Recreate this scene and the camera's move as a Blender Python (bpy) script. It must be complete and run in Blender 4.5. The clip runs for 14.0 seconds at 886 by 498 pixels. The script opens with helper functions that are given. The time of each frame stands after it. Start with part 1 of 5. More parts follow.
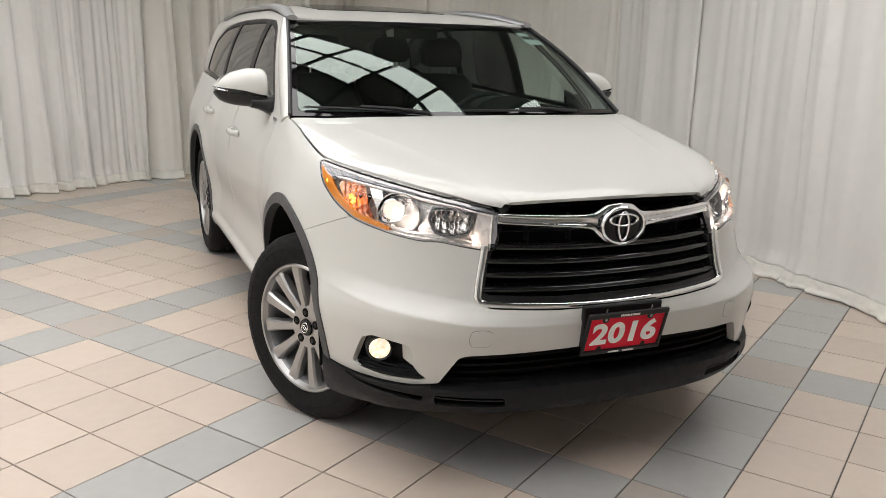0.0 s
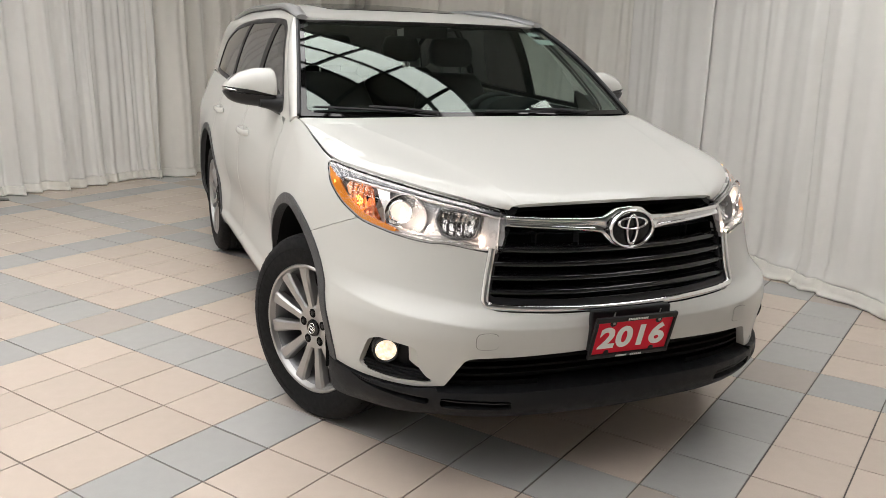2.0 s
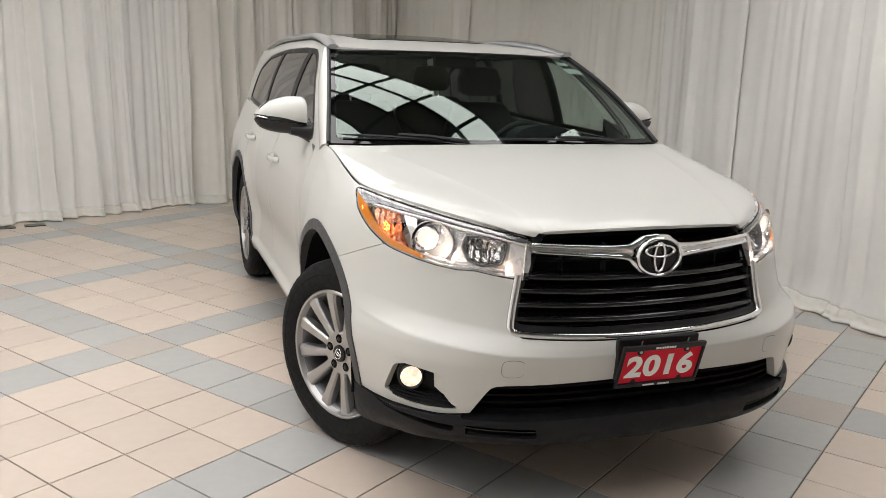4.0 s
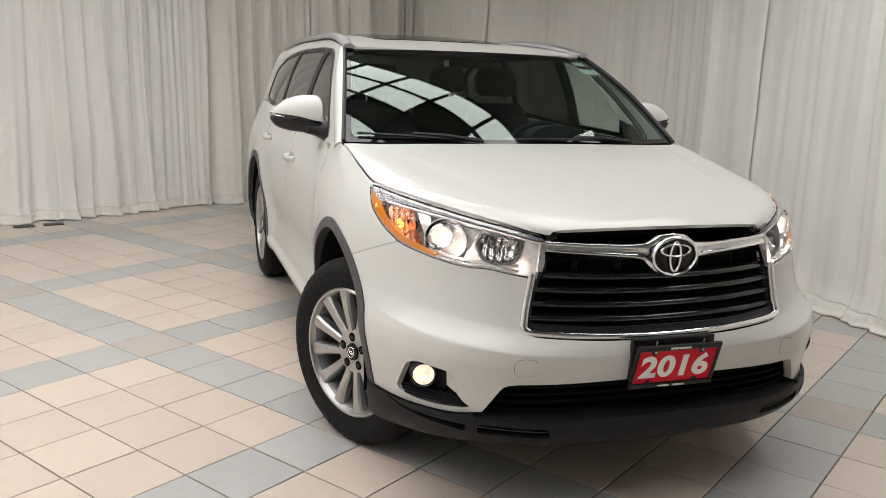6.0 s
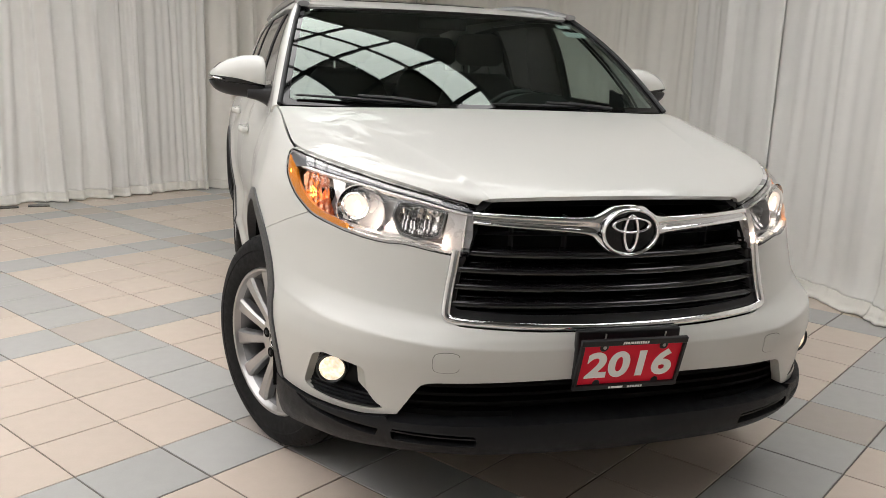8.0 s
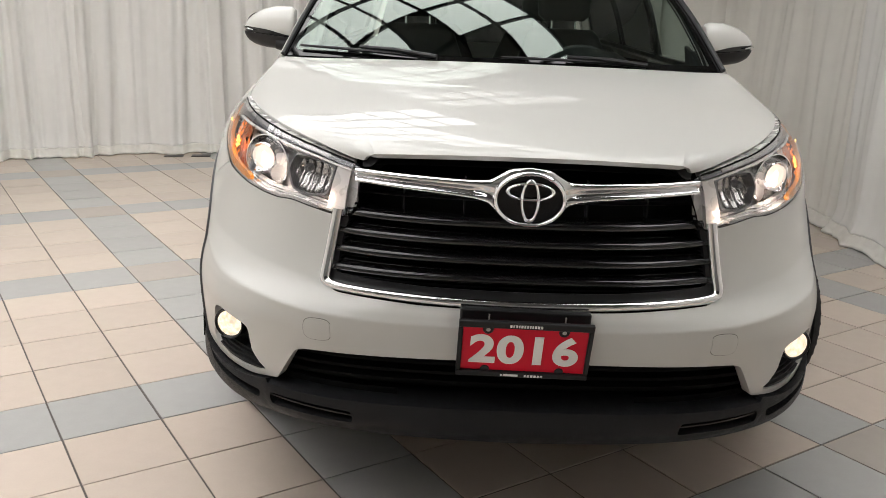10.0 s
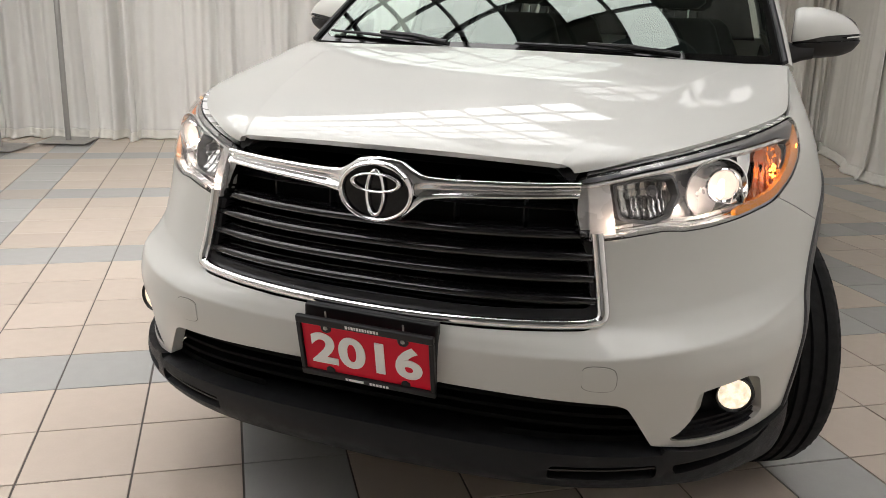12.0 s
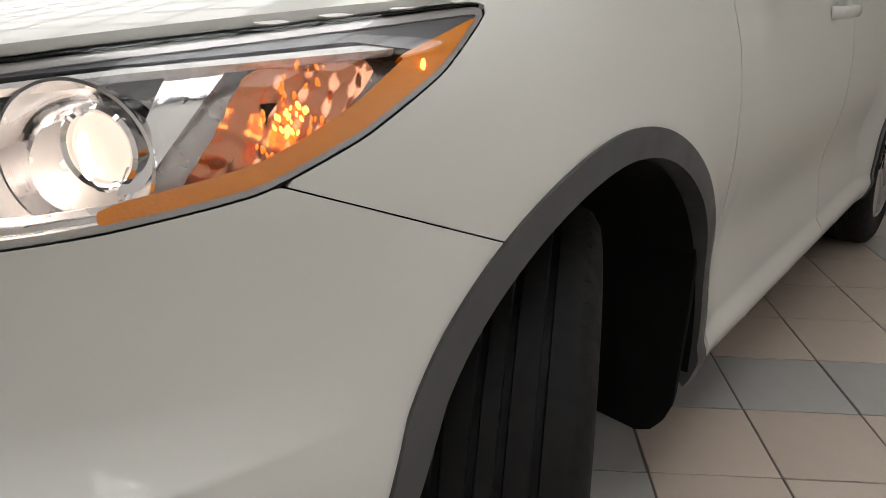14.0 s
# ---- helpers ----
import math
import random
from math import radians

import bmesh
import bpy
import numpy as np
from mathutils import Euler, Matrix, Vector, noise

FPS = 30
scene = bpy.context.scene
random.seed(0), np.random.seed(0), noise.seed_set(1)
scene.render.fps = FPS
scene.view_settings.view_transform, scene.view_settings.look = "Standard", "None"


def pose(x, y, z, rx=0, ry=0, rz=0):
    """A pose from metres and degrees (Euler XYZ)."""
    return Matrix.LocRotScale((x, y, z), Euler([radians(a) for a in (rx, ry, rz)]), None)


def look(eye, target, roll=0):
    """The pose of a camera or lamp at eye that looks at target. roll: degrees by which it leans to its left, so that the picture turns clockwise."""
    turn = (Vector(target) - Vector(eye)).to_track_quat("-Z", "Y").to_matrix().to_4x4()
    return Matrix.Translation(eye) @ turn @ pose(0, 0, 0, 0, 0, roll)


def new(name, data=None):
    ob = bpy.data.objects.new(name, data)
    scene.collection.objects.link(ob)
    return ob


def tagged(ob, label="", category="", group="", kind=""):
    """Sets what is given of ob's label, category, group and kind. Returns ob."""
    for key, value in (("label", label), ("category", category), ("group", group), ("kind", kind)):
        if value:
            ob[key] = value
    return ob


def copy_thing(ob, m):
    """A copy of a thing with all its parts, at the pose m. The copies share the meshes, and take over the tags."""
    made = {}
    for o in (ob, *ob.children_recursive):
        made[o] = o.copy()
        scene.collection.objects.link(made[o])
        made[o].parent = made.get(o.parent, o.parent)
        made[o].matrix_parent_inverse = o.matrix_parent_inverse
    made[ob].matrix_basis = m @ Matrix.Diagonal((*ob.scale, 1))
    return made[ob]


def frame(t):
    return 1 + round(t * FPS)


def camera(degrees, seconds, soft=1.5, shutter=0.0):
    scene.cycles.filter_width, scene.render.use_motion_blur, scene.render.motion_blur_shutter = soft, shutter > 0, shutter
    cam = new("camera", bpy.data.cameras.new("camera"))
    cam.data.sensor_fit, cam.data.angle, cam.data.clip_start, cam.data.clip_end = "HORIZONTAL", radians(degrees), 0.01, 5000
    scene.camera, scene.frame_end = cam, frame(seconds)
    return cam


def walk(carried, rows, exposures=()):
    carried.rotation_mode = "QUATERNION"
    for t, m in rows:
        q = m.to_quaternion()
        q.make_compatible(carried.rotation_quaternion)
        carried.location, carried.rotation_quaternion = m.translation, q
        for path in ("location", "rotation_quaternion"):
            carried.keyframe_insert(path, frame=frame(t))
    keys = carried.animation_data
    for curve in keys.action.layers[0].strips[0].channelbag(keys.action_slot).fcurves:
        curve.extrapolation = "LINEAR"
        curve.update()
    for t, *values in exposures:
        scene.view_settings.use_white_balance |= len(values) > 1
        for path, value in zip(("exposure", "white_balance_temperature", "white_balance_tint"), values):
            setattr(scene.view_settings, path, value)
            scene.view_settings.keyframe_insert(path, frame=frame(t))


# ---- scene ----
cam = camera(55.7, 14.0, soft=0.85)
PATH = [
    (0, (-1.551, -2.3, 1.489), (-0.84, -0.495, 1.003), 1.5),
    (0.5, (-1.542, -2.305, 1.485), (-0.837, -0.499, 0.994), 1.5),
    (1, (-1.538, -2.312, 1.489), (-0.837, -0.506, 0.99), 1.6),
    (1.5, (-1.549, -2.3, 1.485), (-0.848, -0.494, 0.987), 1.7),
    (2, (-1.534, -2.291, 1.499), (-0.848, -0.478, 1.008), 1.7),
    (2.5, (-1.531, -2.3, 1.502), (-0.863, -0.474, 1.033), 1.8),
    (3, (-1.524, -2.297, 1.497), (-0.873, -0.459, 1.05), 1.7),
    (5.5, (-1.53, -2.309, 1.48), (-0.935, -0.446, 1.062), 1.9),
    (6, (-1.515, -2.297, 1.469), (-0.928, -0.431, 1.052), 1.9),
    (6.5, (-1.493, -2.287, 1.458), (-0.914, -0.418, 1.043), 2.0),
    (7, (-1.421, -2.261, 1.43), (-0.863, -0.388, 1.008), 2.0),
    (7.5, (-1.276, -2.156, 1.375), (-0.741, -0.277, 0.947), 2.0),
    (8, (-1.049, -2.008, 1.329), (-0.555, -0.119, 0.898), 2.1),
    (10.5, (0.111, -1.886, 1.297), (-0.08, 0.031, 0.757), 2.1),
    (11, (0.377, -1.834, 1.325), (0.067, 0.065, 0.779), 2.0),
    (11.5, (0.562, -1.74, 1.298), (0.101, 0.128, 0.752), 2.0),
    (12, (0.748, -1.566, 1.277), (0.075, 0.236, 0.731), 2.1),
    (12.5, (1.0, -1.351, 1.234), (0.077, 0.336, 0.685), 2.0),
    (13, (1.229, -1.088, 1.22), (0.143, 0.486, 0.635), 1.7),
    (13.5, (1.336, -0.595, 1.125), (0.191, 0.924, 0.506), 1.1),
    (14, (1.369, -0.039, 1.106), (0.242, 1.468, 0.427), 1.8),
]
walk(cam, [(t, look(eye, target, roll)) for t, eye, target, roll in PATH])

# ---- light -----------------------------------------------------------------
world = bpy.data.worlds.new("world")
scene.world = world
world.use_nodes = True
world.node_tree.nodes["Background"].inputs["Color"].default_value = (0.9, 0.95, 1.0, 1)
world.node_tree.nodes["Background"].inputs["Strength"].default_value = 0.05

# room axes: the tiles and the ceiling grid run along these
ROOM = radians(35.1)
TILE = 0.302
TILE_ORIGIN = (-1.741, 1.988)
AX_B = Vector((math.cos(ROOM), math.sin(ROOM), 0))
AX_A = Vector((-math.sin(ROOM), math.cos(ROOM), 0))
CEILING = 3.45


# ---- materials -------------------------------------------------------------
def material(name, colour, rough=0.5, metal=0.0, coat=0.0, vary=0.0, scale=8.0, bump=0.0, bump_scale=60.0, per_object=0.0,
             per_island=0.0, emit=None, power=0.0, spec=0.5, rough_vary=0.0, sheen=0.0, flake=0.0, coat_rough=0.03):
    m = bpy.data.materials.new(name)
    m.use_nodes = True
    t = m.node_tree
    b = t.nodes["Principled BSDF"]
    b.inputs["Roughness"].default_value = rough
    b.inputs["Metallic"].default_value = metal
    b.inputs["Coat Weight"].default_value = coat
    b.inputs["Coat Roughness"].default_value = coat_rough
    b.inputs["Specular IOR Level"].default_value = spec
    b.inputs["Sheen Weight"].default_value = sheen
    b.inputs["Base Color"].default_value = (*colour, 1)
    coord = t.nodes.new("ShaderNodeTexCoord")
    source = None
    if vary or per_object or per_island:
        hsv = t.nodes.new("ShaderNodeHueSaturation")
        hsv.inputs["Color"].default_value = (*colour, 1)
        total = t.nodes.new("ShaderNodeValue")
        total.outputs[0].default_value = 1.0
        source = total.outputs[0]

        def add(sock, amount, centre=0.5):
            nonlocal source
            mul = t.nodes.new("ShaderNodeMath")
            mul.operation = "MULTIPLY_ADD"
            t.links.new(sock, mul.inputs[0])
            mul.inputs[1].default_value = 2 * amount
            mul.inputs[2].default_value = -2 * amount * centre
            plus = t.nodes.new("ShaderNodeMath")
            t.links.new(source, plus.inputs[0])
            t.links.new(mul.outputs[0], plus.inputs[1])
            source = plus.outputs[0]
        if vary:
            for s, k in ((scale, 1.0), (scale * 9, 0.6)):
                n = t.nodes.new("ShaderNodeTexNoise")
                n.inputs["Scale"].default_value = s
                n.inputs["Detail"].default_value = 5
                t.links.new(coord.outputs["Object"], n.inputs["Vector"])
                add(n.outputs["Fac"], vary * k)
        if per_object:
            info = t.nodes.new("ShaderNodeObjectInfo")
            add(info.outputs["Random"], per_object)
        if per_island:
            geo = t.nodes.new("ShaderNodeNewGeometry")
            add(geo.outputs["Random Per Island"], per_island)
        t.links.new(source, hsv.inputs["Value"])
        t.links.new(hsv.outputs["Color"], b.inputs["Base Color"])
    if rough_vary:
        n = t.nodes.new("ShaderNodeTexNoise")
        n.inputs["Scale"].default_value = scale * 2.3
        n.inputs["Detail"].default_value = 6
        t.links.new(coord.outputs["Object"], n.inputs["Vector"])
        mr = t.nodes.new("ShaderNodeMapRange")
        mr.inputs["To Min"].default_value = max(0.0, rough - rough_vary)
        mr.inputs["To Max"].default_value = min(1.0, rough + rough_vary)
        mr.inputs["From Min"].default_value = 0.3
        mr.inputs["From Max"].default_value = 0.7
        t.links.new(n.outputs["Fac"], mr.inputs["Value"])
        t.links.new(mr.outputs["Result"], b.inputs["Roughness"])
    if bump:
        n = t.nodes.new("ShaderNodeTexNoise")
        n.inputs["Scale"].default_value = bump_scale
        n.inputs["Detail"].default_value = 4
        t.links.new(coord.outputs["Object"], n.inputs["Vector"])
        bp = t.nodes.new("ShaderNodeBump")
        bp.inputs["Strength"].default_value = bump
        bp.inputs["Distance"].default_value = 0.002
        t.links.new(n.outputs["Fac"], bp.inputs["Height"])
        t.links.new(bp.outputs["Normal"], b.inputs["Normal"])
    if emit:
        b.inputs["Emission Color"].default_value = (*emit, 1)
        b.inputs["Emission Strength"].default_value = power
    return m


def glass_material(name, tint, ior=1.5, rough=0.0, sheen=(1, 1, 1)):
    """A thin pane: tinted, with a mirror gloss that grows to the edge of view."""
    m = bpy.data.materials.new(name)
    m.use_nodes = True
    t = m.node_tree
    t.nodes.remove(t.nodes["Principled BSDF"])
    clear = t.nodes.new("ShaderNodeBsdfTransparent")
    clear.inputs["Color"].default_value = (*tint, 1)
    gloss = t.nodes.new("ShaderNodeBsdfGlossy")
    gloss.inputs["Roughness"].default_value = rough
    gloss.inputs["Color"].default_value = (*sheen, 1)
    weight = t.nodes.new("ShaderNodeLayerWeight")
    weight.inputs["Blend"].default_value = 0.5
    power = t.nodes.new("ShaderNodeMath")
    power.operation = "POWER"
    power.inputs[1].default_value = 5.0
    t.links.new(weight.outputs["Facing"], power.inputs[0])
    head_on = ((ior - 1) / (ior + 1)) ** 2
    amount = t.nodes.new("ShaderNodeMath")
    amount.operation = "MULTIPLY_ADD"
    amount.inputs[1].default_value = 1 - head_on
    amount.inputs[2].default_value = head_on
    t.links.new(power.outputs[0], amount.inputs[0])
    mix = t.nodes.new("ShaderNodeMixShader")
    t.links.new(amount.outputs[0], mix.inputs[0])
    t.links.new(clear.outputs[0], mix.inputs[1])
    t.links.new(gloss.outputs[0], mix.inputs[2])
    t.links.new(mix.outputs[0], t.nodes["Material Output"].inputs["Surface"])
    return m


def lamp_material(name, colour, strength):
    m = bpy.data.materials.new(name)
    m.use_nodes = True
    b = m.node_tree.nodes["Principled BSDF"]
    b.inputs["Base Color"].default_value = (*colour, 1)
    b.inputs["Roughness"].default_value = 0.2
    b.inputs["Emission Color"].default_value = (*colour, 1)
    b.inputs["Emission Strength"].default_value = strength
    return m


def fabric_material(name, colour):
    """Curtain cloth: a fine weave, soft stains, and some light let through."""
    m = material(name, colour, rough=0.9, vary=0.05, scale=1.3, bump=0.35, bump_scale=420.0, sheen=0.05, spec=0.1)
    t = m.node_tree
    b = t.nodes["Principled BSDF"]
    trans = t.nodes.new("ShaderNodeBsdfTranslucent")
    trans.inputs["Color"].default_value = (*colour, 1)
    mix = t.nodes.new("ShaderNodeMixShader")
    mix.inputs[0].default_value = 0.05
    t.links.new(b.outputs[0], mix.inputs[1])
    t.links.new(trans.outputs[0], mix.inputs[2])
    t.links.new(mix.outputs[0], t.nodes["Material Output"].inputs["Surface"])
    return m


PAINT = material("pearl_white_paint", (0.56, 0.556, 0.526), rough=0.38, coat=0.7, vary=0.008, scale=900.0, spec=0.15, coat_rough=0.008)
BLACK_TRIM = material("textured_black_plastic", (0.009, 0.0095, 0.011), rough=0.5, spec=0.25, vary=0.12, scale=14, bump=0.25, bump_scale=900, rough_vary=0.08)
GREY_TRIM = material("dark_grey_plastic", (0.055, 0.055, 0.058), rough=0.5, vary=0.10, scale=14, bump=0.25, bump_scale=900, rough_vary=0.06)
GLOSS_BLACK = material("gloss_black_plastic", (0.006, 0.006, 0.007), rough=0.10, spec=0.5, rough_vary=0.04)
SLAT_BLACK = material("piano_black_slat", (0.008, 0.008, 0.009), rough=0.08, spec=0.5, coat=0.3, coat_rough=0.04)
BORDER_BLACK = material("printed_black_border", (0.004, 0.004, 0.004), rough=0.04, spec=0.5)
SATIN_BLACK = material("satin_black_plastic", (0.010, 0.010, 0.011), rough=0.42, spec=0.35, rough_vary=0.08)
VOID_BLACK = material("matt_black", (0.006, 0.006, 0.006), rough=0.9, spec=0.1)
CHROME = material("chrome", (0.82, 0.82, 0.83), rough=0.05, metal=1.0, rough_vary=0.03)
ALLOY = material("silver_painted_alloy", (0.42, 0.415, 0.41), rough=0.34, metal=0.85, coat=0.35, vary=0.04, scale=30, rough_vary=0.06)
# darker copy of the alloy: shade inside the rim put into the colour
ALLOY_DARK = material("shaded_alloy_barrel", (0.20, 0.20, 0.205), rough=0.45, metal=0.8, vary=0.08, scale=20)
RUBBER = material("tyre_rubber", (0.009, 0.009, 0.0095), rough=0.75, spec=0.2, vary=0.18, scale=22, bump=0.2, bump_scale=300, rough_vary=0.1)
WINDSHIELD_GLASS = glass_material("windscreen_glass", (0.62, 0.72, 0.675), ior=2.0, sheen=(0.88, 1.0, 0.92))
FRONT_GLASS = glass_material("front_door_glass", (0.80, 0.86, 0.84), ior=1.75)
PRIVACY_GLASS = glass_material("privacy_glass", (0.10, 0.10, 0.105), ior=1.75)
LENS = glass_material("clear_lamp_lens", (0.96, 0.96, 0.96), ior=1.4)
REFLECTOR = material("lamp_reflector", (0.86, 0.86, 0.87), rough=0.09, metal=1.0, bump=0.35, bump_scale=45, rough_vary=0.06)
LAMP_BODY = material("silver_lamp_body", (0.80, 0.79, 0.79), rough=0.26, metal=0.55, rough_vary=0.10, bump=0.15, bump_scale=50)
LAMP_GREY = material("grey_lamp_brow", (0.12, 0.122, 0.13), rough=0.3, metal=0.4, coat=0.5)
# a faint glow is put into this reflector, which is no lamp
AMBER = material("amber_reflector", (0.58, 0.19, 0.009), rough=0.22, coat=0.8, vary=0.12, scale=60, bump=0.4, bump_scale=260, emit=(0.9, 0.28, 0.02), power=0.04)
AMBER_LAMP = material("amber_lit_cell", (0.50, 0.21, 0.12), rough=0.2, metal=0.9, coat=0.3, bump=0.3, bump_scale=90, emit=(1.0, 0.26, 0.06), power=0.06)
# glow for the glints painted into the turn signal
SPARK_AMBER = lamp_material("amber_spark_glow", (1.0, 0.36, 0.05), 6.0)
BULB_WARM = material("warm_lamp_glass", (0.40, 0.34, 0.29), rough=0.12, coat=1.0, emit=(1.0, 0.83, 0.68), power=0.95)
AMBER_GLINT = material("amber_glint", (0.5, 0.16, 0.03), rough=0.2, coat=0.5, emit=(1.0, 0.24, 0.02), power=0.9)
BEAM_CUP = material("main_beam_mirror", (0.50, 0.49, 0.48), rough=0.24, metal=1.0, bump=0.15, bump_scale=60)
BULB_CORE = lamp_material("lamp_core", (1.0, 0.93, 0.82), 8.0)
FOG_GLOW = material("fog_lamp_glass", (0.42, 0.36, 0.26), rough=0.15, coat=1.0, bump=0.6, bump_scale=120, emit=(1.0, 0.86, 0.66), power=1.25)
tree = FOG_GLOW.node_tree
ripple = tree.nodes.new("ShaderNodeTexNoise")
ripple.inputs["Scale"].default_value = 75.0
spread = tree.nodes.new("ShaderNodeMapRange")
spread.inputs["From Min"].default_value, spread.inputs["From Max"].default_value = 0.35, 0.65
spread.inputs["To Min"].default_value, spread.inputs["To Max"].default_value = 0.7, 1.35
tree.links.new(tree.nodes.new("ShaderNodeTexCoord").outputs["Object"], ripple.inputs["Vector"])
tree.links.new(ripple.outputs["Fac"], spread.inputs["Value"])
tree.links.new(spread.outputs["Result"], tree.nodes["Principled BSDF"].inputs["Emission Strength"])
TOW_JOINT = material("shaded_paint_joint", (0.20, 0.198, 0.185), rough=0.6)
LAMP_FIN = material("pale_lamp_fin", (0.62, 0.61, 0.605), rough=0.3, metal=0.15, coat=0.3, rough_vary=0.08)
LENS_RIM = material("pale_lens_rim", (0.42, 0.41, 0.405), rough=0.22, metal=0.4, coat=0.6)
RAIL = material("satin_grey_rail", (0.34, 0.34, 0.345), rough=0.34, metal=0.6)
INTERIOR = material("dark_cabin_trim", (0.012, 0.013, 0.014), rough=0.75, vary=0.15, scale=8)
SEAT_CLOTH = material("black_seat_leather", (0.010, 0.010, 0.011), rough=0.5, vary=0.1, scale=10)
RED_PLATE = material("red_plate", (0.72, 0.010, 0.034), rough=0.3, spec=0.2, vary=0.03, scale=12)
WHITE_INK = material("white_lettering", (0.90, 0.89, 0.86), rough=0.4)
STICKER = material("windscreen_sticker", (0.48, 0.53, 0.52), rough=0.5)
HEM_CLOTH = fabric_material("cream_hem_cloth", (0.86, 0.835, 0.775))
WARM_CLOTH = fabric_material("yellowed_white_cloth", (0.865, 0.84, 0.78))
CLOTH = fabric_material("off_white_cloth", (0.88, 0.865, 0.83))
BEIGE_TILE = material("beige_floor_tile", (0.560, 0.475, 0.405), rough=0.24, vary=0.05, scale=17, per_object=0.05, bump=0.03, bump_scale=9)
GREY_TILE = material("blue_grey_floor_tile", (0.415, 0.410, 0.396), rough=0.24, vary=0.05, scale=17, per_object=0.05, bump=0.03, bump_scale=9)
BROWN_TILE = material("taupe_floor_tile", (0.430, 0.385, 0.345), rough=0.24, vary=0.05, scale=17, per_object=0.05, bump=0.03, bump_scale=9)
BEIGE_FAR = material("beige_floor_tile_joined", (0.560, 0.475, 0.405), rough=0.24, vary=0.05, scale=17, per_island=0.05, bump=0.03, bump_scale=9)
GREY_FAR = material("blue_grey_floor_tile_joined", (0.415, 0.410, 0.396), rough=0.24, vary=0.05, scale=17, per_island=0.05, bump=0.03, bump_scale=9)
GROUT = material("dark_grout", (0.105, 0.092, 0.082), rough=0.9, vary=0.2, scale=6, bump=0.4, bump_scale=300)
PLASTER = material("pale_wall_plaster", (0.62, 0.61, 0.58), rough=0.9, vary=0.05, scale=2, bump=0.2, bump_scale=80)
GREY_WALL = material("grey_reflection_wall", (0.42, 0.42, 0.41), rough=0.8, vary=0.06, scale=2, bump=0.2, bump_scale=80)
CEILING_DARK = material("grey_ceiling_board", (0.13, 0.13, 0.127), rough=0.9, vary=0.1, scale=3)
DARK_STEEL = material("dark_steel_plate", (0.06, 0.057, 0.052), rough=0.5, metal=0.5, vary=0.15, scale=14, rough_vary=0.1)
STEEL = material("grey_steel_tube", (0.42, 0.41, 0.39), rough=0.42, metal=0.7, vary=0.08, scale=12, rough_vary=0.1)
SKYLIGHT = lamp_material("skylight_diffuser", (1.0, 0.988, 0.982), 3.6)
# dimmer glow for the last bay, added to fill the right rear
DIM_FILL_GLOW = lamp_material("dim_fill_diffuser", (1.0, 0.988, 0.982), 1.0)


# ---- helpers for shapes -----------------------------------------------------
def smooth_curve(xs, ys):
    """A smooth monotone curve through a few points, for arrays."""
    xs, ys = np.array(xs, float), np.array(ys, float)
    h, d = np.diff(xs), np.diff(ys) / np.diff(xs)
    m = np.zeros(len(xs))
    m[0], m[-1] = d[0], d[-1]
    for i in range(1, len(xs) - 1):
        if d[i - 1] * d[i] > 0:
            w1, w2 = 2 * h[i] + h[i - 1], h[i] + 2 * h[i - 1]
            m[i] = (w1 + w2) / (w1 / d[i - 1] + w2 / d[i])

    def f(x):
        x = np.clip(np.asarray(x, float), xs[0], xs[-1])
        i = np.clip(np.searchsorted(xs, x, side="right") - 1, 0, len(xs) - 2)
        t = (x - xs[i]) / h[i]
        return (ys[i] * (1 + 2 * t) * (1 - t) ** 2 + h[i] * m[i] * t * (1 - t) ** 2
                + ys[i + 1] * t * t * (3 - 2 * t) + h[i] * m[i + 1] * t * t * (t - 1))
    return f


def rounded(points, times=3, keep=0.22):
    """A closed outline with its corners cut round."""
    p = [np.array(q, float) for q in points]
    for _ in range(times):
        p = [q for i in range(len(p)) for q in (p[i] * (1 - keep) + p[(i + 1) % len(p)] * keep, p[i] * keep + p[(i + 1) % len(p)] * (1 - keep))]
        keep = 0.25
    return np.array(p)


def inside(outline, a, b):
    """The distance from (a, b) to the outline, positive within it."""
    a, b = np.asarray(a, float), np.asarray(b, float)
    best = np.full(a.shape, 1e9)
    odd = np.zeros(a.shape, bool)
    for i in range(len(outline)):
        (x0, y0), (x1, y1) = outline[i - 1], outline[i]
        dx, dy = x1 - x0, y1 - y0
        t = np.clip(((a - x0) * dx + (b - y0) * dy) / (dx * dx + dy * dy + 1e-12), 0, 1)
        best = np.minimum(best, np.hypot(a - x0 - t * dx, b - y0 - t * dy))
        if abs(dy) > 1e-12:
            odd ^= ((y0 > b) != (y1 > b)) & (a < x0 + (b - y0) / dy * dx)
    return np.where(odd, best, -best)


def mesh_object(name, verts, faces, mat, parent=None, smooth=True, label=""):
    me = bpy.data.meshes.new(name)
    me.from_pydata([tuple(v) for v in verts], [], faces)
    me.materials.append(mat)
    if smooth:
        me.polygons.foreach_set("use_smooth", [True] * len(me.polygons))
    ob = new(name, me)
    ob.parent = parent
    if label:
        ob["label"] = label
    return ob


def part(name, bm, mat, parent=None, label="", smooth=False, angle=40):
    """Links a bmesh as one mesh object under a thing or a part."""
    bmesh.ops.recalc_face_normals(bm, faces=bm.faces)
    for f in bm.faces:
        f.smooth = smooth
    if smooth:
        for e in bm.edges:
            if len(e.link_faces) == 2 and e.calc_face_angle(0) > radians(angle):
                e.smooth = False
    me = bpy.data.meshes.new(name)
    bm.to_mesh(me)
    bm.free()
    me.materials.append(mat)
    ob = new(name, me)
    ob.parent = parent
    if label:
        ob["label"] = label
    return ob


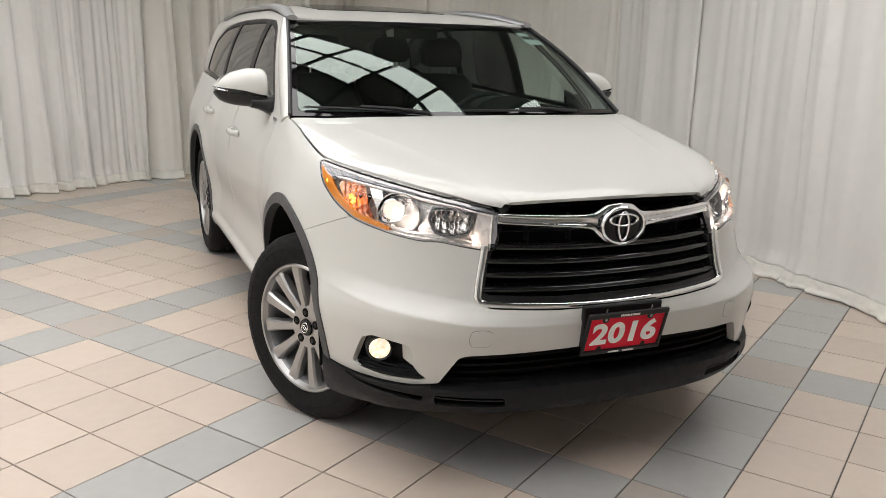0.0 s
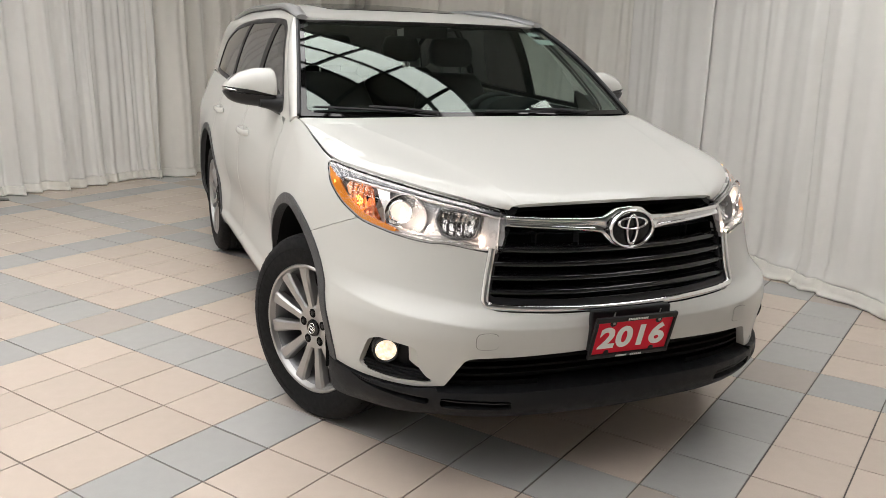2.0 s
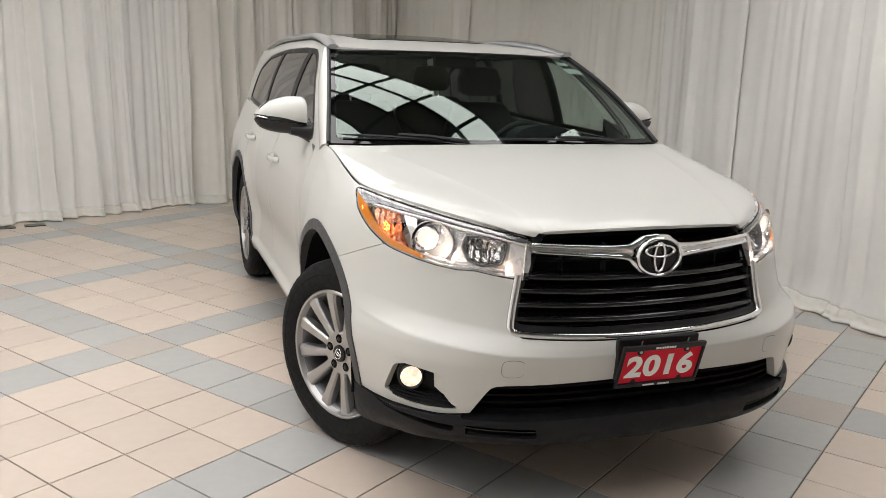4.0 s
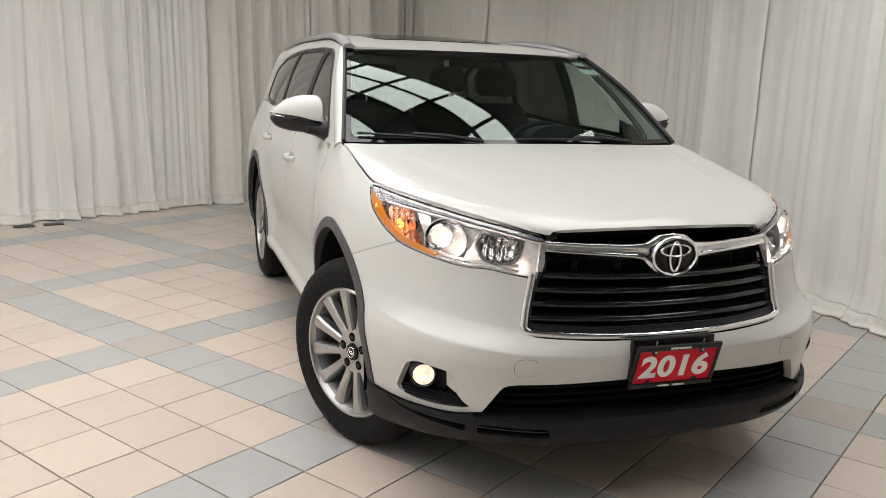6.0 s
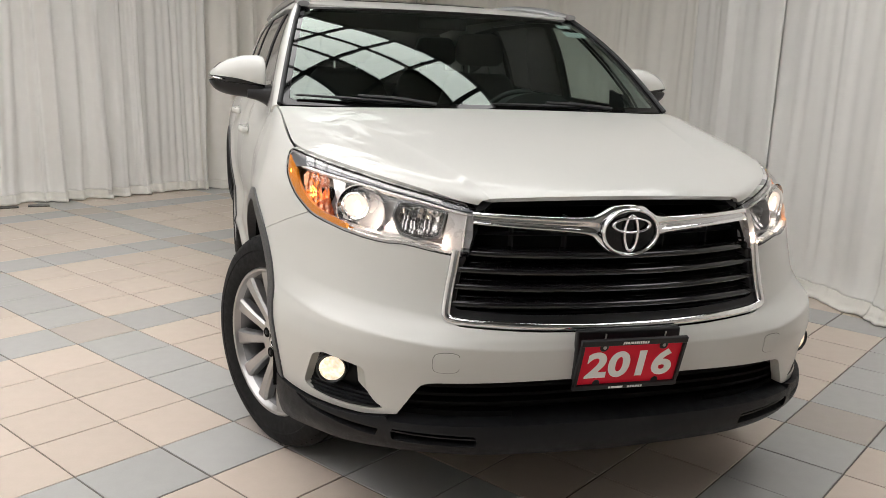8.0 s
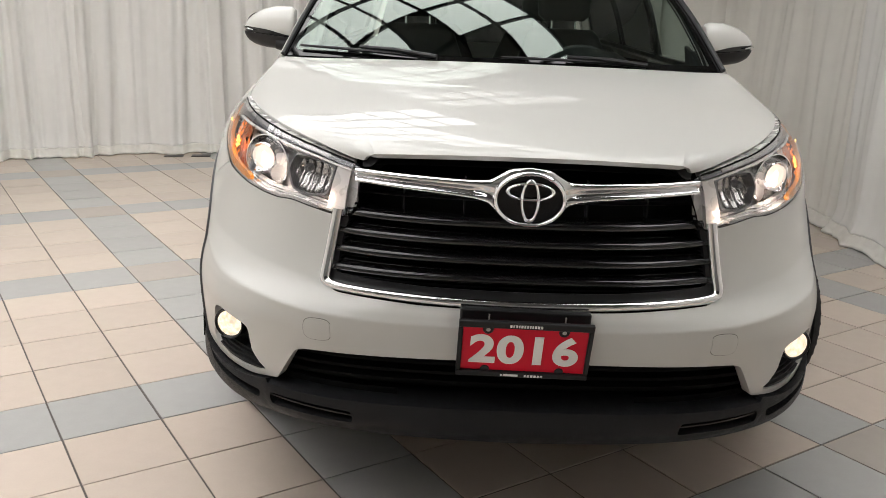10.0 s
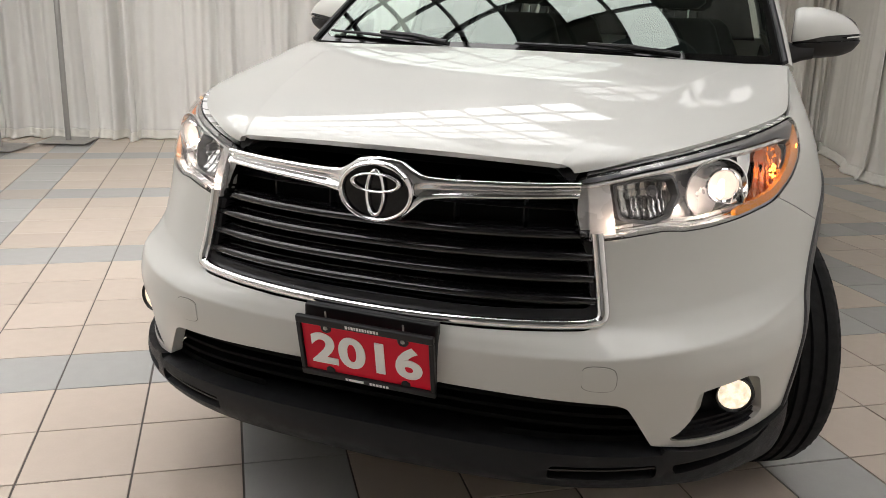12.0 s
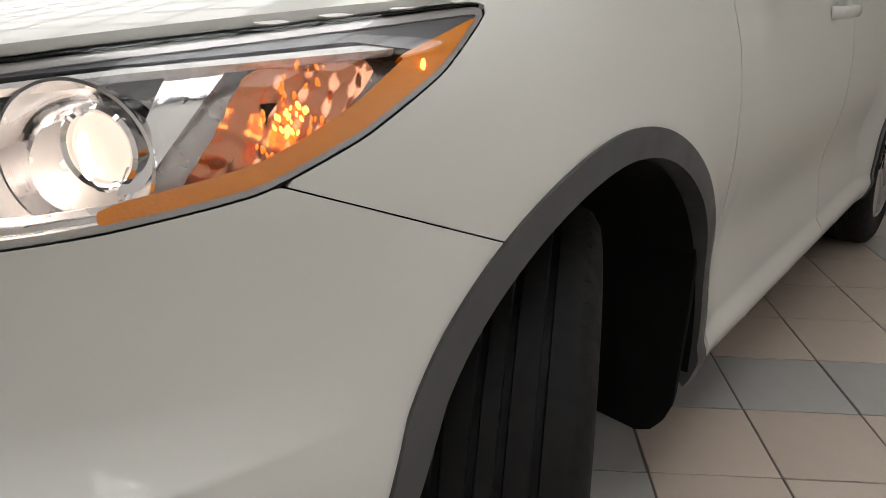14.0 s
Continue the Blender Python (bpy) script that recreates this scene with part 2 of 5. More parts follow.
def empty(name, label, category, m=None, group="", kind=""):
    ob = new(name)
    if m is not None:
        ob.matrix_basis = m
    return tagged(ob, label, category, group, kind)


def clip_panel(name, surface, us, vs, keep, mat, parent, rim=0.012, label="", lift=0.0):
    """The part of a surface where keep(u, v, x, y, z) > 0, with its edge folded inwards by rim."""
    U, V = np.meshgrid(np.array(us, float), np.array(vs, float), indexing="ij")
    P = surface(U, V)
    K = keep(U, V, P[..., 0], P[..., 1], P[..., 2])
    verts, index, faces = [], {}, []

    def corner(i, j):
        k = (i, j)
        if k not in index:
            index[k] = len(verts)
            verts.append(P[i, j])
        return index[k]

    def cut(i0, j0, i1, j1):
        k = tuple(sorted(((i0, j0), (i1, j1))))
        if k not in index:
            (a, b), (c, d) = k
            t = K[a, b] / (K[a, b] - K[c, d])
            index[k] = len(verts)
            verts.append(P[a, b] * (1 - t) + P[c, d] * t)
        return index[k]
    n, m = K.shape
    for i in range(n - 1):
        for j in range(m - 1):
            loop = ((i, j), (i + 1, j), (i + 1, j + 1), (i, j + 1))
            val = [K[q] > 0 for q in loop]
            if all(val):
                faces.append([corner(*q) for q in loop])
            elif any(val):
                out = []
                for a in range(4):
                    p, q = loop[a], loop[(a + 1) % 4]
                    if val[a]:
                        out.append(corner(*p))
                    if val[a] != val[(a + 1) % 4]:
                        out.append(cut(*p, *q))
                if len(out) > 2:
                    faces.append(out)
    bm = bmesh.new()
    vs_ = [bm.verts.new(v) for v in verts]
    for f in faces:
        if len(set(f)) > 2:
            try:
                bm.faces.new([vs_[k] for k in dict.fromkeys(f)])
            except ValueError:
                pass
    bmesh.ops.remove_doubles(bm, verts=bm.verts, dist=2e-4)
    bm.normal_update()
    # outward is away from the middle of the car
    vote = sum(f.normal.dot(f.calc_center_median() - Vector((0, min(max(f.calc_center_median().y, 0.8), 4.0), 0.7))) * f.calc_area() for f in bm.faces)
    if vote < 0:
        bmesh.ops.reverse_faces(bm, faces=bm.faces)
        bm.normal_update()
    if lift:
        for v in bm.verts:
            v.co = v.co + v.normal * lift
    for f in bm.faces:
        f.smooth = True
    if rim:
        edges = [e for e in bm.edges if e.is_boundary]
        normals = {v: v.normal.copy() for e in edges for v in e.verts}
        twin = {}
        for v in normals:
            twin[v] = bm.verts.new(v.co + rim(v.co) if callable(rim) else v.co - normals[v] * rim)
        for e in edges:
            f = e.link_faces[0]
            for l in f.loops:
                if l.edge == e:
                    a, b = l.vert, l.link_loop_next.vert
                    bm.faces.new((b, a, twin[a], twin[b]))
            e.smooth = False
    me = bpy.data.meshes.new(name)
    bm.to_mesh(me)
    bm.free()
    me.materials.append(mat)
    ob = new(name, me)
    ob.parent = parent
    if label:
        ob["label"] = label
    return ob


def box(bm, centre, size, m=None, bevel=0.0):
    mm = Matrix.Translation(centre) @ Matrix.Diagonal((*size, 1))
    if m is not None:
        mm = m @ mm
    r = bmesh.ops.create_cube(bm, size=1.0, matrix=mm)
    if bevel:
        edges = list({e for v in r["verts"] for e in v.link_edges})
        bmesh.ops.bevel(bm, geom=edges, offset=bevel, segments=3, affect="EDGES", profile=0.5)
    return bm


def spin(bm, profile, count=64, m=None, closed=False):
    """Turns a profile of (radius, height) round the z axis."""
    m = m or Matrix()
    rings = []
    for k in range(count):
        a = 2 * math.pi * k / count
        rings.append([bm.verts.new(m @ Vector((r * math.cos(a), r * math.sin(a), h))) for r, h in profile])
    n = len(profile)
    for k in range(count):
        p, q = rings[k], rings[(k + 1) % count]
        for i in range(n if closed else n - 1):
            bm.faces.new((p[i], q[i], q[(i + 1) % n], p[(i + 1) % n]))
    if not closed:
        for i in (0, n - 1):
            if profile[i][0] < 1e-6:
                bmesh.ops.remove_doubles(bm, verts=[r[i] for r in rings], dist=1e-6)
    return bm


def tube(bm, path, radius, sides=10, cap=True, flat=None):
    """A round (or, with flat=(across, along normal), oval) bar along a path of points."""
    path = [Vector(p) for p in path]
    rings = []
    for i, p in enumerate(path):
        d = (path[min(i + 1, len(path) - 1)] - path[max(i - 1, 0)]).normalized()
        up = Vector((0, 0, 1)) if abs(d.z) < 0.9 else Vector((0, 1, 0))
        s = d.cross(up).normalized()
        n = s.cross(d).normalized()
        r = radius(i / (len(path) - 1)) if callable(radius) else radius
        ra, rb = (r, r) if flat is None else (r * flat[0], r * flat[1])
        rings.append([bm.verts.new(p + s * ra * math.cos(2 * math.pi * k / sides) + n * rb * math.sin(2 * math.pi * k / sides)) for k in range(sides)])
    for p, q in zip(rings, rings[1:]):
        for k in range(sides):
            bm.faces.new((p[k], p[(k + 1) % sides], q[(k + 1) % sides], q[k]))
    if cap:
        bm.faces.new(rings[0][::-1])
        bm.faces.new(rings[-1])
    return bm


def loft(bm, rings, cap=True, closed=True):
    rr = [[bm.verts.new(p) for p in r] for r in rings]
    n = len(rr[0])
    for p, q in zip(rr, rr[1:]):
        for k in range(n if closed else n - 1):
            bm.faces.new((p[k], p[(k + 1) % n], q[(k + 1) % n], q[k]))
    if cap:
        bm.faces.new(rr[0][::-1])
        bm.faces.new(rr[-1])
    return bm


# ---- the room ---------------------------------------------------------------
def room_point(a, b, z=0.0):
    return Vector((TILE_ORIGIN[0], TILE_ORIGIN[1], z)) + AX_A * a + AX_B * b


def wall(name, p, q, z0=0.0, z1=CEILING, thick=0.15, mat=None, label=""):
    p, q = Vector((*p, 0)), Vector((*q, 0))
    d = q - p
    n = Vector((-d.y, d.x, 0)).normalized()
    bm = bmesh.new()
    corners = [p, q, q + n * thick, p + n * thick]
    loft(bm, [[c + Vector((0, 0, z0)) for c in corners], [c + Vector((0, 0, z1)) for c in corners]])
    return tagged(part(name, bm, mat or PLASTER), label or "unseen pale plastered wall added to close the room behind the curtains", "wall", kind="structure")


# corners of the room, clockwise from behind the car
CORNERS = [(-6.30, 4.62), (2.52, 9.35), (2.78, -5.4), (-3.0, -5.6)]
# unseen walls, added to close the space behind the cloth
wall("wall_north", CORNERS[0], CORNERS[1])
wall("wall_east", CORNERS[1], CORNERS[2])
# unseen grey wall, set there so the chrome reflects something dark
wall("wall_south", CORNERS[2], CORNERS[3], mat=GREY_WALL, label="unseen grey wall added across the open end to darken reflections")
wall("wall_west", CORNERS[3], CORNERS[0])

# a boarded ceiling with bays of skylight and of added fill: glowing panes in a black grid
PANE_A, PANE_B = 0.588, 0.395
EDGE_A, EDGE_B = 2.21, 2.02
# the first two are reflected in the car; the last three are added fill
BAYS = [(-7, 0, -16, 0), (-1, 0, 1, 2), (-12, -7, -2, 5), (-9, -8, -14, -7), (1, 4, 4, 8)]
DIM_FILL_BAY = BAYS[-1]
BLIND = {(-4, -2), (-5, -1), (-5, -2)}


def pane_at(i, j, z):
    """The middle of the pane in row i and column j, counted from the corner of the lit bay."""
    return room_point(EDGE_A + (i - 0.5) * PANE_A, EDGE_B + (j - 0.5) * PANE_B, z)


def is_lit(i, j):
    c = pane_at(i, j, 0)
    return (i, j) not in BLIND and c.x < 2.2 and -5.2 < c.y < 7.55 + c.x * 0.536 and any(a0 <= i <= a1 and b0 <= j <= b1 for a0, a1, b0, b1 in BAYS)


bm = bmesh.new()
for i in range(-26, 14):
    for j in range(-28, 22):
        if not is_lit(i, j):
            box(bm, (0, 0, 0), (PANE_B - 0.001, PANE_A - 0.001, 0.04), Matrix.Translation(pane_at(i, j, CEILING + 0.05)) @ Matrix.Rotation(ROOM, 4, "Z"))
tagged(part("ceiling", bm, CEILING_DARK), "grey boarded ceiling above the curtained bay", "ceiling", kind="structure")
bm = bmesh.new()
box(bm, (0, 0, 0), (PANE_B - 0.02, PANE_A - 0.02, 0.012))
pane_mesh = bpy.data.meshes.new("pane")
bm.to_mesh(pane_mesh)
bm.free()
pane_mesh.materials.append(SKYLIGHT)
fill_mesh = pane_mesh.copy()
fill_mesh.materials[0] = DIM_FILL_GLOW
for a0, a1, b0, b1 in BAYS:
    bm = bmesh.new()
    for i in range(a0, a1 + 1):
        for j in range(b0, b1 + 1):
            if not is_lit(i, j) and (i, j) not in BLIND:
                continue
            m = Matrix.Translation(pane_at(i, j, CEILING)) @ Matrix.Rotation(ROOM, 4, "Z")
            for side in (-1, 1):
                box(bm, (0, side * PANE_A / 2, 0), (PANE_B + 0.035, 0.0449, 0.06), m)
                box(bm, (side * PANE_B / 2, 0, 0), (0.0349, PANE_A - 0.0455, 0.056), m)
    skylight = tagged(part("skylight", bm, SATIN_BLACK), "black ceiling grid with glowing white panes; three of the five bays are added fill", "skylight", kind="structure")
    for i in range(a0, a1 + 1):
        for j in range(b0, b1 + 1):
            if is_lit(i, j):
                ob = new("pane", fill_mesh if (a0, a1, b0, b1) == DIM_FILL_BAY else pane_mesh)
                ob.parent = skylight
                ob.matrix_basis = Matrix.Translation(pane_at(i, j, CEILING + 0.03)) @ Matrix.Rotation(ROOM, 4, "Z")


def curtain(p, q, seed, top=CEILING - 0.03, pitch=0.17, amp=0.055, label="", puddle=0.05, step=0.014, forward_by=0.0, part_by=0.0, cloth=None):
    """One hung cloth from p to q, with uneven folds that loosen downwards and a hem that trails on the floor."""
    rnd = random.Random(seed)
    p, q = Vector((*p, 0)), Vector((*q, 0))
    along = (q - p).normalized()
    out = Vector((along.y, -along.x, 0))
    p, q = p - along * 0.025 + out * forward_by, q + along * 0.025 + out * forward_by
    length = (q - p).length
    # uneven folds: phase runs faster and slower
    n = int(length / step)
    phase, phases, amps = rnd.uniform(0, 6.28), [], []
    rate, goal, a_now, a_goal = 1.0, 1.0, 1.0, 1.0
    for k in range(n + 1):
        if k % 11 == 0:
            goal, a_goal = rnd.uniform(0.45, 1.9), rnd.uniform(0.25, 1.35)
        rate += (goal - rate) * 0.12
        a_now += (a_goal - a_now) * 0.10
        phase += 2 * math.pi * step / pitch * rate
        phases.append(phase)
        amps.append(a_now / max(0.7, rate) ** 0.7)
    sway = [rnd.uniform(0, 6.28) for _ in range(4)]
    drift = rnd.uniform(-0.6, 0.6)
    pleat = [rnd.choice((0.15, 0.4, 0.8, 1.1, 1.4)) for _ in range(23)]
    hem = 0.085

    def place(k, z, bulge=0.0):
        h = z / top
        s = k * step
        ph = phases[k] + 0.30 * math.sin(1.9 * s + sway[0] + 1.3 * h) + drift * (1 - h)
        turn, u = divmod(ph / (2 * math.pi), 1.0)
        depth = pleat[int(turn) % len(pleat)]
        swell = u ** 1.5 / 0.75 if u < 0.83 else max(0.0, (1 - u) / 0.17)
        f = 2.0 * depth * swell + 0.22 * math.sin(2 * ph + sway[1]) + 0.14 * math.sin(3.1 * ph + 2 * h)
        a = amp * amps[k] * (1.0 - 0.35 * h)
        # fine gathers under the rail
        a_top = 0.010 * h ** 3 * math.sin(4 * ph + sway[1])
        # long slack folds that run aslant and fade upwards
        slack = noise.noise(Vector((s * 2.1 + 0.55 * z, z * 0.35, seed * 1.7)))
        o = a * f + a_top + 0.05 * math.sin(0.9 * s + sway[2]) * (1 - h) + 0.045 * max(0.0, slack) * (1 - 0.6 * h) + 0.010 * noise.noise(Vector((s * 3, z * 1.5, seed * 3.1)))
        # small creases just over the hem
        low = max(0.0, 1 - z / 0.45)
        o += 0.018 * low * noise.noise(Vector((s * 7, z * 9, seed * 2.3))) + 0.012 * low ** 2 * noise.noise(Vector((s * 19 + 9 * z, z * 31, seed)))
        spill = max(0.0, 0.6 + 0.9 * noise.noise(Vector((s * 1.7, seed * 7.7, 0)))) * puddle
        o += spill * max(0.0, 1 - z / 0.22) ** 2
        # the side edges turn back
        end = min(s, length - s)
        o -= 0.014 * max(0.0, 1 - end / 0.025) ** 2
        o += bulge
        sx = s + 0.018 * math.sin(ph * 0.5 + 4 * h) * (1 - h) + 0.03 * math.sin(sway[3]) * (1 - h) ** 2
        # the near side edge draws open towards the floor
        sx += part_by * max(0.0, 1 - z / 1.1) ** 1.4 * max(0.0, 1 - s / 0.5)
        return p + along * sx + out * o + Vector((0, 0, z))

    def sheet(rows, mat, name, parent=None):
        verts, faces = [], []
        w = n + 1
        for z, bulge in rows:
            for k in range(w):
                v = place(k, z, bulge * (1 + 0.9 * noise.noise(Vector((k * step * 14, seed * 5.1, z * 22)))))
                if z < 0.03:
                    v.z += 0.008 * (1 + noise.noise(Vector((k * step * 6, seed, 2)))) * (1 if z > 0.002 else 0.6)
                verts.append(v)
        for r in range(len(rows) - 1):
            for k in range(n):
                faces.append((r * w + k, r * w + k + 1, (r + 1) * w + k + 1, (r + 1) * w + k))
        ob = mesh_object(name, verts, faces, mat, parent)
        m = ob.modifiers.new("cloth", "SOLIDIFY")
        m.thickness = 0.003
        return ob
    ob = sheet([(z, 0.0) for z in (hem - 0.006, 0.10, 0.125, 0.16, 0.20, 0.26, 0.34, 0.45, 0.6, 0.8, 1.0, 1.25, 1.5, 1.8, 2.1, 2.4, 2.7, 3.0, 3.2, top)], cloth or CLOTH, "curtain")
    sheet([(0.0, 0.012), (0.007, 0.014), (0.016, 0.011), (0.03, 0.009), (0.045, 0.009), (0.06, 0.008), (0.074, 0.007), (hem - 0.004, 0.006), (hem, 0.002)], HEM_CLOTH, "hem", ob)
    return tagged(ob, label or "floor-length off-white cloth curtain with a rolled hem", "curtain", group="curtains round the room")


def lerp2(p, q, t):
    return (p[0] + (q[0] - p[0]) * t, p[1] + (q[1] - p[1]) * t)


# behind the car, beside it, and round the rest of the room
B0, B1 = (-6.05, 4.30), (2.36, 8.85)
for k, (a, b) in enumerate(((0.0, 0.141), (0.139, 0.289), (0.286, 0.403), (0.40, 0.563), (0.56, 0.707), (0.703, 0.864), (0.86, 0.998))):
    curtain(lerp2(B0, B1, a), lerp2(B0, B1, b), 11 + k, pitch=0.27, amp=0.105, cloth=CLOTH if k < 4 else WARM_CLOTH, forward_by=0.03 * (k % 2))
RIGHT = [(1.30, 8.25), (1.66, 6.40), (2.10, 5.82), (2.44, 3.85), (2.49, 2.90), (2.52, 1.86), (2.52, 0.2), (2.52, -1.6), (2.52, -3.4), (2.52, -5.2)]
for k in range(len(RIGHT) - 1):
    # the third cloth hangs parted from the second
    start, end = {1: (-0.010, 0.960), 2: (0.009, 1.007)}.get(k, (0.006, 1.002) if k in (3, 4, 5) else (-0.010, 1.007))
    p, q = RIGHT[k], RIGHT[k + 1]
    curtain(lerp2(p, q, start), lerp2(p, q, end), 31 + k, pitch=0.46, amp=0.028, puddle=0.08, forward_by=0.03 * (k % 2), part_by=0.15 if k == 2 else 0.0, cloth=WARM_CLOTH if k < 3 else CLOTH)
LEFT = [(-2.95, -5.2), (-3.55, -3.4), (-4.1, -1.6), (-4.66, 0.1), (-5.05, 1.75), (-5.50, 3.30), (-5.98, 4.35)]
for k in range(len(LEFT) - 1):
    curtain(LEFT[k], lerp2(LEFT[k], LEFT[k + 1], 1.012), 51 + k, pitch=0.36, amp=0.065, puddle=0.07)


def stand(x, y, height, square, turn=0.0):
    """A pole on a flat foot that carries the curtain rail."""
    st = empty("curtain_stand", "grey steel curtain pole on a flat square foot" if square else "grey steel curtain pole on a round weighted foot",
               "stand", pose(x, y, 0.012, 0, 0, turn), group="curtain stands")
    bm = bmesh.new()
    if square:
        box(bm, (0, 0, 0.006), (0.42, 0.42, 0.008), bevel=0.003)
    else:
        spin(bm, [(0.0, 0.05), (0.05, 0.05), (0.15, 0.045), (0.19, 0.035), (0.20, 0.02), (0.195, 0.0), (0.0, 0.0)], 48)
    part("foot", bm, STEEL, st, smooth=not square)
    bm = bmesh.new()
    spin(bm, [(0.0, 0.0), (0.024, 0.0), (0.024, height * 0.45), (0.019, height * 0.455), (0.019, height), (0.0, height)], 20)
    part("pole", bm, STEEL, st, smooth=True)
    bm = bmesh.new()
    spin(bm, [(0.025, height * 0.43), (0.031, height * 0.435), (0.031, height * 0.46), (0.02, height * 0.465)], 20)
    part("collar", bm, SATIN_BLACK, st, smooth=True)
    return st


stand(-5.36, 3.78, 3.2, True, 20)
stand(-5.16, 4.36, 3.2, True, 25)
stand(-4.30, 1.80, 3.2, False)
# the ends of two flat feet that reach out from under the cloth
for x, y in ((-2.87, 5.72), (-2.64, 5.80)):
    bm = bmesh.new()
    box(bm, (0, 0, 0.004), (0.17, 0.10, 0.007), bevel=0.002)
    foot_plate = tagged(part("base_plate", bm, DARK_STEEL), "dark steel base plate reaching out from under the curtain", "plate", group="base plates at the curtain")
    foot_plate.matrix_basis = pose(x, y, 0.001, 0, 0, 12)


# ---- the car: its outer skin -------------------------------------------------
# origin on the floor under the nose, y runs back along the car, x to the car's left
nose = smooth_curve((0.20, 0.25, 0.31, 0.385, 0.46, 0.55, 0.61, 0.66, 0.72, 0.84, 0.90, 0.96, 1.00, 1.04, 1.08, 1.13, 1.20),
                    (0.12, 0.045, 0.012, 0.006, 0.0, -0.006, -0.002, 0.018, 0.030, 0.035, 0.046, 0.068, 0.105, 0.185, 0.32, 0.50, 0.70))
girth = smooth_curve((0.20, 0.30, 0.40, 0.55, 0.75, 0.85, 0.95, 1.02, 1.06, 1.10, 1.15, 1.22),
                     (0.83, 0.885, 0.915, 0.926, 0.930, 0.926, 0.912, 0.890, 0.874, 0.858, 0.838, 0.80))
roundness = smooth_curve((0.2, 0.55, 0.66, 0.85, 1.2), (3.2, 3.2, 2.9, 2.6, 2.6))
fullness = smooth_curve((0.2, 0.55, 0.66, 0.85, 1.2), (2.3, 2.3, 2.15, 2.0, 2.0))
sweep = smooth_curve((0.2, 0.55, 0.66, 0.85, 1.2), (0.75, 0.75, 0.80, 0.85, 0.85))
SIDE_END, TAIL = 4.15, 4.66
AXLE_F, AXLE_R, HUB = 0.885, 3.66, 0.355
ARCH_F, ARCH_R, ARCH_IN, ARCH_OUT = 0.943, 3.66, 0.466, 0.505


def _even_angles():
    th = np.linspace(0, math.pi / 2, 2000)
    x = 0.93 * np.sin(th) ** (2 / 2.8)
    y = 0.8 * (1 - np.cos(th) ** (2 / 2.1))
    s = np.concatenate(([0], np.cumsum(np.hypot(np.diff(x), np.diff(y)))))
    return s, th


ARC_S, ARC_TH = _even_angles()
L1 = float(ARC_S[-1])
L2 = L1 + 3.3
L3 = L2 + 1.2


def skin(s, z):
    """The wrap of bumper, wings, doors and tail: s runs round the plan from the nose, z is the height."""
    side = np.sign(s) + (s == 0)
    a = np.abs(s)
    z = np.clip(z, 0.2, 1.22)
    th = np.interp(a, ARC_S, ARC_TH)
    y0, w, d = nose(z), girth(z), sweep(z)
    x = w * np.clip(np.sin(th), 0, 1) ** (2 / roundness(z))
    y = y0 + d * (1 - np.clip(np.cos(th), 0, 1) ** (2 / fullness(z)))
    t = np.clip((a - L1) / (L2 - L1), 0, 1)
    y = y + t * (SIDE_END - (y0 + d))
    tr = np.clip((a - L2) / (L3 - L2), 0, 1) * math.pi / 2
    x = x * np.cos(tr) ** 0.5
    tail = TAIL - 0.25 * np.clip(z - 0.9, 0, 1)
    y = y + (tail - SIDE_END) * np.sin(tr) ** 0.6
    # doors lie a little in from the arches, with a hollow low down and a sill that stands proud
    mid = np.clip((y - 1.25) / 0.35, 0, 1) * np.clip((3.35 - y) / 0.35, 0, 1)
    x = x - mid * (0.012 + 0.030 * np.exp(-((z - 0.55) / 0.12) ** 2) - 0.030 * np.exp(-((z - 0.335) / 0.045) ** 4))
    for yc in (ARCH_F, ARCH_R):
        r = np.hypot(y - yc, z - HUB)
        x = x + 0.014 * np.exp(-((r - 0.50) / 0.09) ** 2) * (x > 0.6)
    # the bumper's shoulder: a soft shelf that ends in a crease
    q = x + 0.8 * y
    crease = np.interp(q, (0.3, 0.55, 0.742, 1.067, 1.275), (0.590, 0.603, 0.619, 0.643, 0.661))
    above = np.clip((crease + 0.062 - z) / 0.062, 0, 1)
    push = np.where(z > crease, above ** 1.6, np.exp(-(crease - z) / 0.09)) * 0.029 * np.clip((1.32 - q) / 0.35, 0, 1) * np.clip((q - 0.15) / 0.4, 0.35, 1) * (a < L1)
    reach = np.hypot(0.9 * x, y - 0.55) + 1e-6
    x, y = x + push * 0.9 * x / reach, y + push * (y - 0.55) / reach
    return np.stack([side * x, y, z], -1)


def q_of(x, y):
    return np.abs(x) + 0.8 * y


lamp_top = smooth_curve((0.40, 0.489, 0.70, 0.95, 1.20, 1.42, 1.60, 1.80, 2.0), (0.948, 0.953, 0.985, 1.013, 1.034, 1.050, 1.088, 1.135, 1.16))
LAMP = rounded([(0.470, 0.951), (0.503, 0.824), (0.60, 0.833), (0.73, 0.849), (0.80, 0.846), (0.88, 0.851), (0.98, 0.862), (1.15, 0.887), (1.27, 0.931),
                (1.37, 0.985), (1.432, 1.040), (1.42, 1.050), (1.20, 1.034), (0.95, 1.013), (0.70, 0.985)], 2, 0.12)
GRILLE = rounded([(-0.39, 1.02), (-0.455, 0.86), (-0.480, 0.80), (-0.502, 0.672), (-0.462, 0.648), (-0.25, 0.636), (0.0, 0.632), (0.25, 0.636), (0.462, 0.648), (0.502, 0.672), (0.480, 0.80), (0.455, 0.86), (0.39, 1.02)], 2, 0.10)
